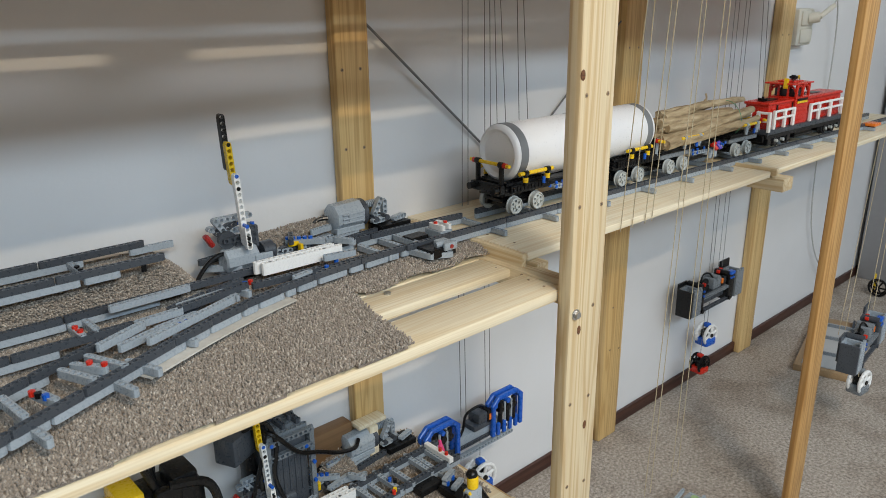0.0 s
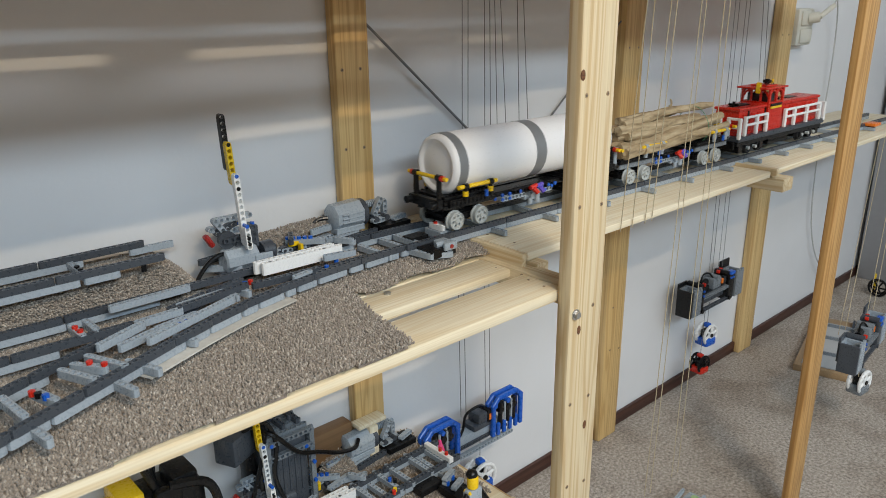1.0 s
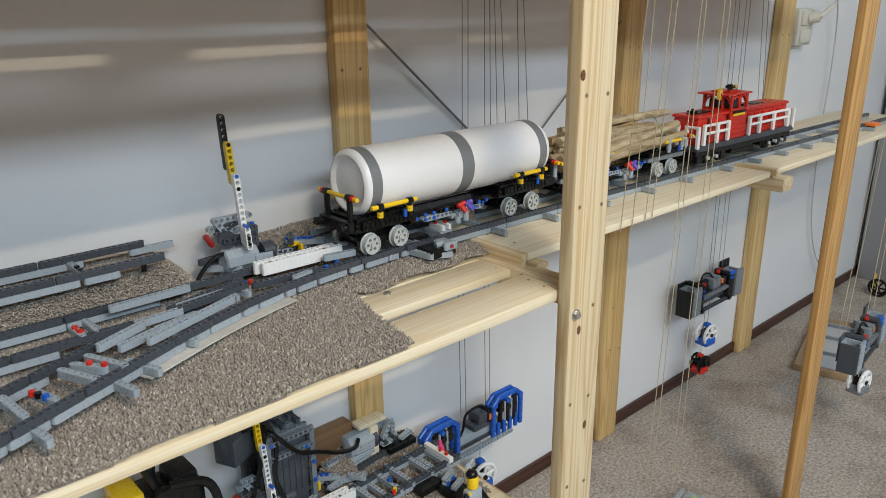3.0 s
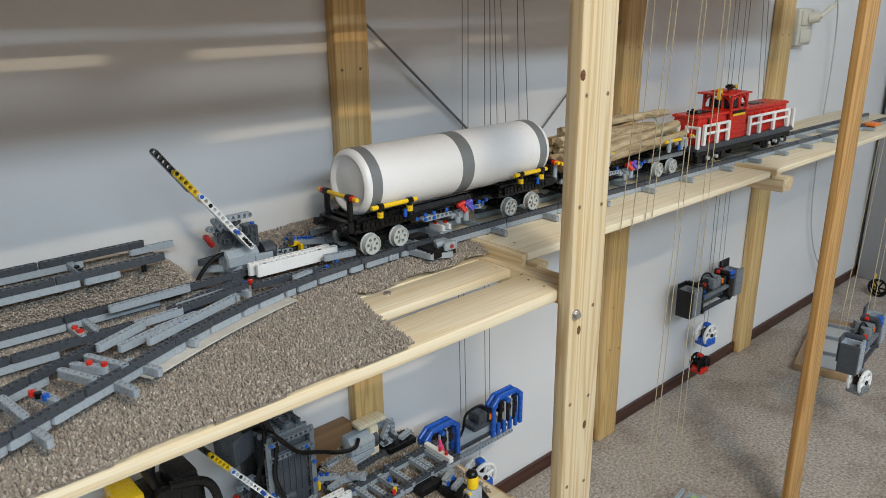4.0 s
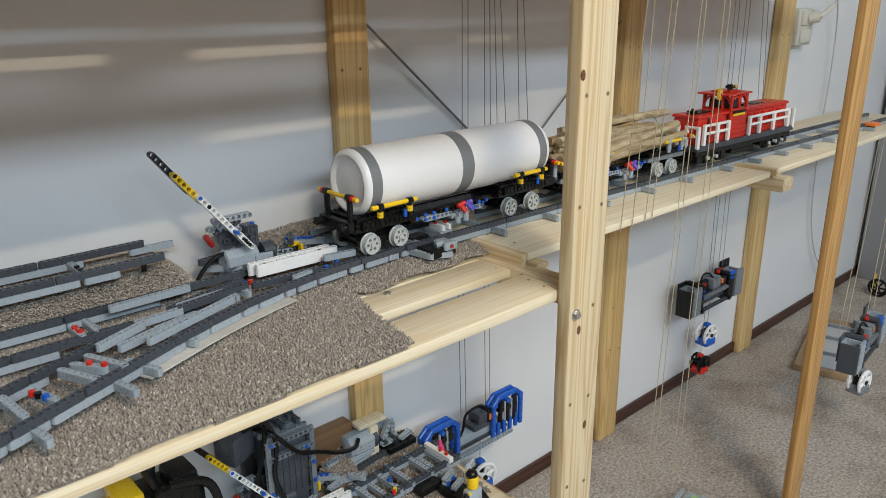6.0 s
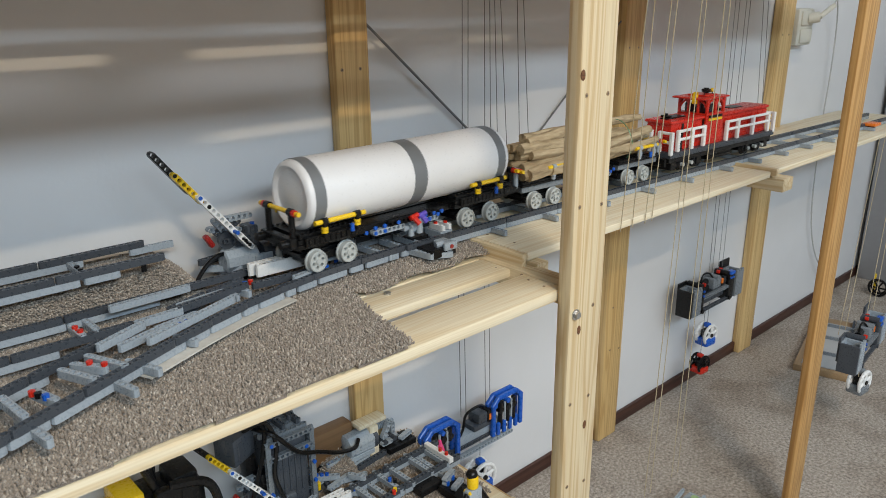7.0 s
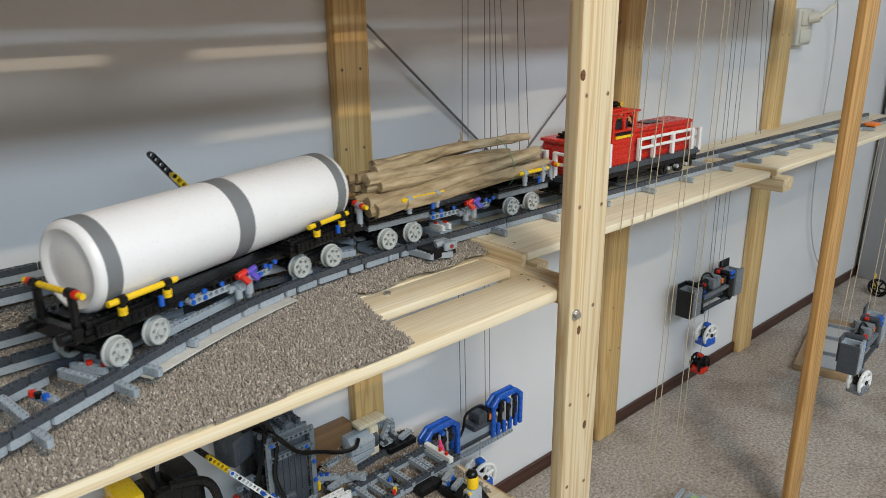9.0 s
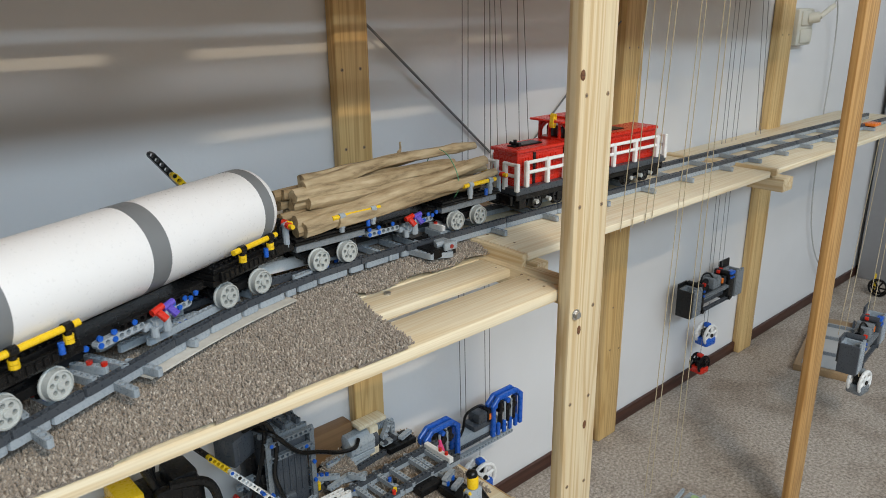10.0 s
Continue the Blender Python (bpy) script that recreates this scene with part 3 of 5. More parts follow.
def signal(dz):
    """The semaphore with its gearbox; its arm turns about the pivot."""
    own = thing("semaphore_signal", "toy semaphore with a striped black, yellow and white arm", "signal", pose(0.425, 0.855, 0.709 + dz), "semaphores")
    a = piece("semaphore_arm", arm(12, WHITE, 0.0076), own, pose(0, -0.008, 0, 90), "white beam arm with yellow and black tip")
    beam(a, 7, YELLOW, pose(0.079, 0.0005, -0.0078), "yellow_beam")
    beam(a, 9, BLACK, pose(0.0965, 0.001, -0.0156, 0, 0, -1), "black_beam")
    beam(a, 4, WHITE, pose(-0.004, 0, 0.0078), "white_beam")
    for k, mat in ((0, BLACK), (1, BLACK), (3, BLUE), (9, BLACK), (11, BLUE)):
        pin(a, mat, k * P, 0, 0.001, 0.0026, 0.0036 if k > 3 else 0.0112)
    pin(a, BLACK, 0.127, 0.0005, -0.0070, 0.0026, 0.0036)
    DRIVES.append((a, dz))
    # gearbox plates behind the arm
    for n, mat, x, y, z, r in ((7, GREY, -0.030, 0.012, 0.030, 0), (5, GREY, -0.030, 0.012, 0.030, 55), (6, DARK, -0.022, 0.004, 0.004, 0), (5, DARK, 0.012, 0.014, 0.004, 60), (5, DARK, -0.026, 0.018, 0.012, -20), (6, GREY, -0.034, 0.020, 0.018, 10), (4, DARK, 0.018, 0.006, 0.014, 90)):
        beam(own, n, mat, pose(x, y, z, 90, r, 0), "gearbox_plate")
    bm = bmesh.new()
    for x, z, r in ((-0.018, 0.004, 0.012), (0.002, -0.006, 0.009)):
        tube(bm, (x, 0.004, z), (x, 0.010, z), r, 16)
    tube(bm, (0.0, -0.014, 0), (0.0, 0.02, 0), 0.0024, 8)
    part("gear", bm, DARK, own)
    bm = bmesh.new()
    box(bm, (-0.009, -0.005, -0.0035), (0.009, 0.005, 0.0035), 0.002, pose(-0.040, 0.012, 0.006, 0, 60, 0))
    part("red_lever", bm, DEEP_RED, own)
    bm = bmesh.new()
    box(bm, (0.010, 0.004, -0.014), (0.026, 0.026, 0.016), 0.0012)
    part("gearbox_block", bm, DARK, own)
    pin(own, BLUE, 0.022, 0.012, 0.016)
    # motor lying below
    bm = bmesh.new()
    lathe(bm, [(-0.034, 0.0125), (-0.032, 0.0155), (0.010, 0.0160), (0.012, 0.0140)], 8, pose(0.006, 0.004, -0.022, 22.5))
    box(bm, (0.010, -0.0125, -0.027), (0.036, -0.006, -0.019), 0.001)
    part("motor", bm, GREY, own)
    bm = bmesh.new()
    lathe(bm, [(0.014, 0.0145), (0.030, 0.0145), (0.034, 0.010)], 18, pose(0.012, 0.004, -0.022))
    box(bm, (-0.034, -0.014, -0.042), (0.03, 0.02, -0.036), 0.001)
    part("motor_cap", bm, DARK, own)
    bm = bmesh.new()
    lathe(bm, [(0, 0.010), (0.005, 0.0105), (0.006, 0.006)], 18, pose(0.040, 0.006, -0.020, 0, 0, -20))
    part("white_gear", bm, WHITE, own)
    beam(own, 7, GREY, pose(-0.046, 0.026, -0.033, 0, 0, -42), "base_beam")
    beam(own, 5, DARK, pose(-0.046, 0.030, -0.026, 0, 0, 10), "base_beam")
    bm = bmesh.new()
    sweep(bm, [(-0.012 - 0.062 * u, 0.004 - 0.012 * u, -0.016 + 0.012 * math.sin(u * 2.4) - 0.034 * u * u) for u in [k / 9 for k in range(10)]], 0.0028, 8)
    part("cable", bm, BLACK, own)
    return own


def points_motor(dz):
    own = thing("points_motor", "light grey toy motor with a worm gear drive", "motor", pose(0.613, 0.888, 0.701 + dz), "points motors")
    bm = bmesh.new()
    lathe(bm, [(-0.030, 0.0165), (-0.028, 0.0205), (0.017, 0.0225), (0.019, 0.020)], 8, pose(0, 0, 0, 22.5))
    for z in (-0.006, 0.0, 0.006):
        box(bm, (-0.022, -0.0222, z - 0.0012), (0.014, -0.0190, z + 0.0012), 0.0006)
    box(bm, (-0.012, -0.0218, -0.006), (0.016, -0.018, 0.008), 0.001)
    box(bm, (-0.030, -0.016, -0.023), (0.02, 0.016, -0.014), 0.001)
    part("motor", bm, GREY, own)
    bm = bmesh.new()
    lathe(bm, [(0.018, 0.0205), (0.026, 0.0205), (0.027, 0.012), (0.033, 0.011)], 20)
    part("motor_cap", bm, DARK, own)
    bm = bmesh.new()
    for k in range(9):
        tube(bm, (0.034 + k * 0.0036, 0.004, 0.008), (0.0362 + k * 0.0036, 0.004, 0.008), 0.0058, 12)
    tube(bm, (0.03, 0.004, 0.008), (0.074, 0.004, 0.008), 0.0032, 10)
    part("worm_gear", bm, GREY, own)
    for n, x, y, z, r in ((4, 0.040, -0.012, -0.004, -60), (5, 0.046, -0.004, -0.010, 20), (3, 0.064, -0.006, 0.010, 90), (3, 0.036, -0.016, -0.014, 0)):
        beam(own, n, GREY, pose(x, y, z, 90, r, 0), "bracket_beam")
    bm = bmesh.new()
    tube(bm, (0.040, -0.020, -0.012), (0.040, 0.012, -0.012), 0.0045, 10)
    tube(bm, (0.060, -0.020, -0.012), (0.060, 0.012, -0.012), 0.0045, 10)
    part("axle_joint", bm, DARK, own)
    bm = bmesh.new()
    box(bm, (0.040, -0.030, -0.032), (0.098, 0.004, -0.021), 0.001)
    part("black_plate", bm, BLACK, own)
    beam(own, 4, GREY, pose(0.072, -0.020, -0.016, 90, 0, 15), "bracket_beam")
    beam(own, 8, GREY, pose(-0.050, -0.020, -0.026, 0, 0, 6), "base_beam")
    beam(own, 8, DARK, pose(-0.020, -0.026, -0.028, 0, 0, 6), "base_beam")
    bm = bmesh.new()
    sweep(bm, [(-0.024 - 0.080 * u, 0.006 + 0.008 * math.sin(u * 5), -0.002 - 0.02 * u + 0.004 * math.sin(u * 7)) for u in [k / 11 for k in range(12)]], 0.003, 8)
    part("cable", bm, BLACK, own)
    return own


def linkage(dz):
    """Beams and pins between the two drives, on the carpet."""
    own = thing("points_linkage", "grey toy beams with blue pins linking the points drive", "linkage", pose(0, 0, dz), "points linkages")
    for mat, n, x, y, z, yaw, roll in ((GREY, 7, 0.505, 0.880, 0.684, -35, 0), (DARK, 6, 0.490, 0.872, 0.678, 10, 90), (GREY, 8, 0.520, 0.868, 0.678, 12, 90), (GREY, 5, 0.545, 0.878, 0.690, 10, 0), (DARK, 7, 0.470, 0.862, 0.670, 2, 0),
                                       (GREY, 6, 0.548, 0.850, 0.676, -20, 0), (GREY, 4, 0.560, 0.842, 0.684, -60, 0), (DARK, 5, 0.500, 0.862, 0.690, 60, 0), (GREY, 6, 0.462, 0.876, 0.676, -8, 90), (DARK, 4, 0.528, 0.850, 0.672, 80, 0)):
        beam(own, n, mat, pose(x, y, z, roll, 0, yaw), "beam")
    for x, y in ((0.505, 0.880), (0.5115, 0.8755), (0.518, 0.871), (0.5245, 0.8665), (0.531, 0.862), (0.548, 0.879), (0.556, 0.880), (0.564, 0.882)):
        pin(own, BLUE, x, y, 0.6885)
    bm = bmesh.new()
    box(bm, (0.512, 0.858, 0.670), (0.517, 0.866, 0.684), 0.0006)
    box(bm, (0.500, 0.868, 0.680), (0.522, 0.872, 0.686), 0.0006)
    part("yellow_block", bm, YELLOW, own)
    return own


def tie_bar(dz):
    own = thing("points_tie_bar", "white toy beams that throw the points", "beam", pose(0.418, 0.815, 0.6835 + dz), "points tie bars")
    for y, z in ((-0.011, -0.0035), (-0.011, 0.0043), (0.0, -0.0035), (0.0, 0.0043)):
        beam(own, 15, WHITE, pose(0.002 - y * 0.5, y, z, 0, 0, -1.5), "white_beam")
    for k in (1, 6, 11):
        pin(own, DARK if k != 6 else GREY, 0.0075 + k * P, -0.0112 - k * P * 0.026, 0.0048, 0.0023, 0.0032)
    DRIVES.append((own, dz))
    return own


def sensor():
    own = thing("track_sensor", "black and white toy sensor with a red dot", "sensor", pose(0.665, 0.744, 0.664))
    bm = bmesh.new()
    box(bm, (-0.030, -0.020, 0.0), (0.016, 0.012, 0.013), 0.001)
    part("black_base", bm, BLACK, own)
    bm = bmesh.new()
    box(bm, (-0.008, -0.0235, 0.008), (0.016, -0.0175, 0.020), 0.0025)
    box(bm, (-0.006, -0.018, 0.012), (0.014, 0.004, 0.019), 0.001)
    tube(bm, (-0.014, -0.010, 0.016), (-0.002, -0.012, 0.017), 0.0045, 12)
    part("sensor_head", bm, GREY, own, "light grey sensor head")
    bm = bmesh.new()
    tube(bm, (0.004, -0.0245, 0.014), (0.004, -0.023, 0.014), 0.0030, 16)
    part("red_dot", bm, plastic("dull_red_plastic", (0.35, 0.03, 0.02)), own)
    beam(own, 5, GREY, pose(-0.026, -0.008, 0.003, 0, 0, -28), "base_beam")
    beam(own, 4, WHITE, pose(0.052, 0.034, 0.021, 0, 0, 90), "white_beam")
    beam(own, 4, WHITE, pose(0.038, 0.032, 0.021, 0, 0, 92), "white_beam")
    pin(own, RED, 0.052, 0.042, 0.0245), pin(own, RED, 0.038, 0.048, 0.0245)
    bm = bmesh.new()
    box(bm, (0.032, 0.030, 0.004), (0.056, 0.066, 0.0165), 0.001)
    part("sensor_bracket", bm, GREY, own)
    return own


POINTS = thing("points_frog", "light grey toy beams and coloured pins inside the points", "track")
points_details(POINTS)
signal(0), points_motor(0), linkage(0), tie_bar(0), sensor()
bm = bmesh.new()
box(bm, (0.655, 0.812, 0.666), (0.688, 0.790, 0.676), 0.001)
one("black_plate", bm, BLACK, "small black toy plate between the rails", "plate")
# ---- train ----
WHEEL = plastic("pale_grey_plastic", (0.44, 0.46, 0.45))
TAPE = plastic("grey_tape", (0.17, 0.18, 0.19), 0.34)
GLASS = plastic("dark_window_plastic", (0.03, 0.03, 0.035), 0.1)


def bark():
    m, n, l, b = material("dry_stick_bark", 0.75)
    c = coords(n, l, (22, 110, 110))
    t = noise_tex(n, l, c, 1, 5, 0.6)
    r = ramp(n, [(0.28, (0.17, 0.12, 0.065)), (0.46, (0.40, 0.305, 0.18)), (0.70, (0.56, 0.455, 0.30))])
    l.new(t.outputs[0], r.inputs[0])
    info = n.new("ShaderNodeObjectInfo")
    tone = ramp(n, [(0, (0.62, 0.56, 0.48)), (1, (1, 1, 1))])
    l.new(info.outputs["Random"], tone.inputs[0])
    mul = n.new("ShaderNodeMix")
    mul.data_type, mul.blend_type = "RGBA", "MULTIPLY"
    mul.inputs[0].default_value = 1
    l.new(r.outputs[0], mul.inputs[6])
    l.new(tone.outputs[0], mul.inputs[7])
    l.new(mul.outputs[2], b.inputs["Base Color"])
    bump(n, l, b, t.outputs[0], 0.5, 0.0012)
    return m


BARK = bark()


def wheel_mesh(r, mat):
    """A spoked-looking wheel: flange, tread and a face with six round holes; its axle lies along y."""
    bm = bmesh.new()
    face = 0.0034

    def loop(cx, cz, rad, n, y):
        return [bm.verts.new((cx + rad * math.cos(k * math.tau / n), y, cz + rad * math.sin(k * math.tau / n))) for k in range(n)]

    def ring(a, b):
        for k in range(len(a)):
            bm.faces.new((a[k], a[(k + 1) % len(a)], b[(k + 1) % len(b)], b[k]))

    n = 28
    prof = [(r * 1.10, 0.0045), (r * 1.10, 0.0030), (r * 0.99, 0.0022), (r * 0.96, -0.0045), (r * 0.86, -0.0050), (r * 0.82, -face)]
    rings = [loop(0, 0, q, n, y) for q, y in prof]
    for a, b in zip(rings, rings[1:]):
        ring(a, b)
    bm.faces.new(rings[0])
    edges = [bm.edges.get((rings[-1][k], rings[-1][(k + 1) % n])) for k in range(n)]
    for k in range(6):
        cx, cz = r * 0.53 * math.cos(k * math.tau / 6), r * 0.53 * math.sin(k * math.tau / 6)
        a, b = loop(cx, cz, r * 0.175, 8, -face), loop(cx, cz, r * 0.175, 8, 0.0025)
        ring(a, b)
        edges += [bm.edges.get((a[j], a[(j + 1) % 8])) for j in range(8)]
    bmesh.ops.triangle_fill(bm, use_beauty=True, edges=edges)
    tube(bm, (0, -0.0055, 0), (0, 0.001, 0), r * 0.26, 12)
    tube(bm, (0, 0.0, 0), (0, 0.03, 0), 0.0022, 8)
    return mesh_of("wheel", bm, mat)


WHEELS, WAGONS = [], []
WHEEL_ME = wheel_mesh(0.0140, WHEEL)
LOCO_WHEEL_ME = wheel_mesh(0.0125, plastic("black_wheel_plastic", (0.02, 0.02, 0.022)))


def layered(bm, x0, x1, y, z0, z1, n=3, step=0.003):
    """A block of stacked toy plates with uneven ends and studs."""
    h = (z1 - z0) / n
    for k in range(n):
        d = step * ((k * 7) % 3)
        box(bm, (x0 + d, -y + d * 0.3, z0 + k * h + 0.0002), (x1 - d, y - d * 0.3, z0 + (k + 1) * h - 0.0002), 0.0005)
    for j in range(int((x1 - x0) / P)):
        for s in (-1, 1):
            tube(bm, (x0 + P * (j + 0.5), s * (y - 0.006), z1), (x0 + P * (j + 0.5), s * (y - 0.006), z1 + 0.0016), 0.0024, 8)


def bogie(wagon, at, base, mat, wheel, r, gap=0.031):
    bm = bmesh.new()
    layered(bm, -0.040, 0.040, 0.018, 0.018, 0.030, 2)
    for x in (-base / 2, base / 2):
        box(bm, (x - 0.005, -0.024, 0.008), (x + 0.005, 0.024, 0.020), 0.0006)
    for y in (-0.020, 0.020):
        box(bm, (-0.038, y - 0.003, 0.010), (0.038, y + 0.003, 0.019), 0.0006)
    bg = part("bogie", bm, mat, wagon, "", pose(at, 0, 0))
    for x in (-base / 2, base / 2):
        for y in (-1, 1):
            w = piece("wheel", wheel, bg, pose(x, y * gap, r, 0, 0, 0 if y < 0 else 180))
            WHEELS.append((w, x, y, r, gap))
    return bg


def rod(owner, a, b, r, mat, name, label=""):
    bm = bmesh.new()
    tube(bm, a, b, r, 12)
    return part(name, bm, mat, owner, label)


def side_rail(owner, x0, x1, y, z, clip, foot):
    """A yellow bar held by two clips at the side of a wagon."""
    rod(owner, (x0, y, z), (x1, y, z), 0.0032, YELLOW, "yellow_bar")
    for x in (x0 + 0.014, x1 - 0.012):
        bm = bmesh.new()
        tube(bm, (x, y, z - 0.020), (x, y, z - 0.002), 0.0034, 10)
        tube(bm, (x - 0.004, y, z), (x + 0.004, y, z), 0.0046, 10)
        part("clip", bm, clip, owner)
        bm = bmesh.new()
        for dz in (0.0085, 0.0125):
            tube(bm, (x, y, z - dz - 0.0018), (x, y, z - dz + 0.0018), 0.0044, 10)
        part("ring", bm, foot, owner)
    pin(owner, BLUE, x1 - 0.020, y, z - 0.016, 0.0028, 0.005)


def end_rail(owner, x, z, mat, posts=True):
    rod(owner, (x, -0.043, z), (x, 0.043, z), 0.0030, YELLOW, "yellow_bar")
    for y in (-1, 1):
        bm = bmesh.new()
        tube(bm, (x, y * 0.026, 0.040), (x, y * 0.026, z - 0.003), 0.0042, 10)
        tube(bm, (x, y * 0.0215, z), (x, y * 0.0305, z), 0.0050, 10)
        part("end_post", bm, mat, owner)
        bm = bmesh.new()
        tube(bm, (x, y * 0.0285, z), (x, y * 0.0365, z), 0.0042, 10)
        part("red_tip", bm, RED, owner)


def valve(owner, x):
    bm = bmesh.new()
    tube(bm, (x, -0.030, 0.022), (x, -0.012, 0.022), 0.0055, 12)
    tube(bm, (x + 0.008, -0.030, 0.012), (x + 0.008, -0.030, 0.034), 0.0048, 10)
    tube(bm, (x - 0.006, -0.028, 0.010), (x - 0.006, -0.028, 0.020), 0.0042, 10)
    box(bm, (x - 0.014, -0.024, 0.016), (x + 0.014, 0.024, 0.024), 0.001)
    part("valve_pipe", bm, GREY, owner)
    for dx, mat in ((-0.004, RED), (0.010, PURPLE)):
        bm = bmesh.new()
        tube(bm, (x + dx, -0.034, 0.036), (x + dx + 0.004, -0.040, 0.028), 0.0040, 8)
        tube(bm, (x + dx - 0.007, -0.033, 0.037), (x + dx + 0.007, -0.033, 0.040), 0.0036, 8)
        part("valve_handle", bm, mat, owner)


def underframe(owner, half, mat):
    bm = bmesh.new()
    for y in (-0.016, 0.016):
        box(bm, (-half, y - 0.004, 0.030), (half, y + 0.004, 0.0385), 0.0006)
    box(bm, (-half, -0.012, 0.032), (half, 0.012, 0.037), 0.0006)
    part("chassis", bm, mat, owner)
    for x, n, z, yaw in ((-0.060, 7, 0.0270, 0), (-0.034, 9, 0.0340, 0), (0.004, 7, 0.0270, 0), (0.030, 4, 0.0340, 0)):
        piece("side_beam", arm(n, GREY if n == 7 else BLACK), owner, pose(x, -0.0235, z, 90, 0, 0))
    for x, z in ((-0.060, 0.027), (-0.060, 0.034), (-0.044, 0.034), (-0.020, 0.034), (0.030, 0.034), (0.038, 0.027), (0.046, 0.034), (0.054, 0.031), (0.062, 0.034), (-0.076, 0.031), (-0.044, 0.027)):
        p = pin(owner, BLUE, x, -0.0275, z, 0.0029, 0.0012)
        p.matrix_basis = pose(x, -0.0275, z, 90)


def tank_wagon():
    w = thing("tank_wagon", "black toy tank wagon with a white cylinder tank", "wagon")
    bm = bmesh.new()
    lathe(bm, [(-0.1685, 0.006), (-0.1680, 0.020), (-0.1662, 0.029), (-0.1668, 0.0325), (-0.1695, 0.0350), (-0.1712, 0.0380), (-0.1700, 0.0415), (-0.1672, 0.0438), (-0.163, 0.0449), (-0.158, 0.0452), (0.178, 0.0452), (0.185, 0.0442), (0.189, 0.0415), (0.191, 0.037), (0.190, 0.01)], 56, pose(0, 0, 0.0935))
    tank = part("tank", bm, TANK, w, "white plastic cylinder with rounded ends")
    for x0, x1 in ((-0.1625, -0.1465), (-0.003, 0.020), (0.163, 0.179)):
        bm = bmesh.new()
        lathe(bm, [(x0, 0.0449), (x0 + 0.0002, 0.0456), (x1 - 0.0002, 0.0456), (x1, 0.0449)], 56, pose(0, 0, 0.0935))
        part("tape_band", bm, TAPE, tank, "grey tape band round the tank")
    underframe(w, 0.19, BLACK)
    for x0, x1 in ((-0.186, -0.082), (0.082, 0.212)):
        bm = bmesh.new()
        layered(bm, x0, x1, 0.034, 0.033, 0.052, 3, 0.002)
        box(bm, (x0 + 0.01, -0.038, 0.036), (x1 - 0.01, -0.033, 0.048), 0.0006)
        for j in range(int((x1 - x0 - 0.03) / P)):
            box(bm, (x0 + 0.014 + j * P, -0.0395, 0.038), (x0 + 0.019 + j * P, -0.037, 0.046), 0.0004)
        part("deck", bm, BLACK, w)
    for y in (-0.0440, 0.0440):
        side_rail(w, -0.166, -0.090, y, 0.066, BLACK, YELLOW)
        side_rail(w, 0.106, 0.180, y, 0.066, BLACK, YELLOW)
    end_rail(w, -0.187, 0.081, BLACK)
    end_rail(w, 0.212, 0.070, BLACK)
    bm = bmesh.new()
    box(bm, (-0.196, -0.034, 0.036), (-0.186, 0.034, 0.050), 0.001)
    for y in (-0.027, 0.027):
        tube(bm, (-0.206, y, 0.043), (-0.194, y, 0.043), 0.0055, 12)
    part("buffer_beam", bm, BLACK, w)
    bm = bmesh.new()
    box(bm, (0.20, -0.005, 0.022), (0.262, 0.005, 0.030), 0.001)
    part("coupling", bm, BLACK, w)
    valve(w, 0.008)
    WAGONS.append((w, 0.5860, 0.859, [bogie(w, -0.1365, 0.050, BLACK, WHEEL_ME, 0.014), bogie(w, 0.1365, 0.051, BLACK, WHEEL_ME, 0.014)]))


def stick(owner, rnd, a, b, r, bend=1.0):
    """A dry branch from its thick cut end a to its thin end b, bent and knobbed, with cut-off twigs."""
    bm = bmesh.new()
    a, b = Vector(a), Vector(b)
    n, sides = 16, 10
    side, lift, ph = rnd.uniform(-0.007, 0.007) * bend, rnd.uniform(-0.002, 0.006) * bend, rnd.uniform(0, 6)
    knobs = [(rnd.uniform(0.15, 0.9), rnd.uniform(0.12, 0.30)) for _ in range(2)]
    lumps = [1 + rnd.uniform(-0.08, 0.08) for _ in range(sides)]
    rings = []
    for k in range(n + 1):
        u = k / n
        arch = math.sin(u * math.pi)
        c = a.lerp(b, u) + Vector((0, side * arch + 0.0016 * math.sin(u * 9 + ph), lift * arch + 0.0013 * math.sin(u * 11 + ph * 2)))
        rad = r * (1.10 - 0.38 * u) * (1 + sum(h * math.exp(-((u - p) / 0.03) ** 2) for p, h in knobs))
        if k in (0, n):
            rad *= 0.9
        rings.append([bm.verts.new(c + Vector((rnd.uniform(-0.0015, 0.0015) * (k in (0, n)), math.cos(q * math.tau / sides) * rad * lumps[q], math.sin(q * math.tau / sides) * rad * lumps[q]))) for q in range(sides)])
    for p, q in zip(rings, rings[1:]):
        for k in range(sides):
            bm.faces.new((p[k], p[(k + 1) % sides], q[(k + 1) % sides], q[k]))
    bm.faces.new(rings[0]), bm.faces.new(rings[-1])
    return part("stick", bm, BARK, owner)


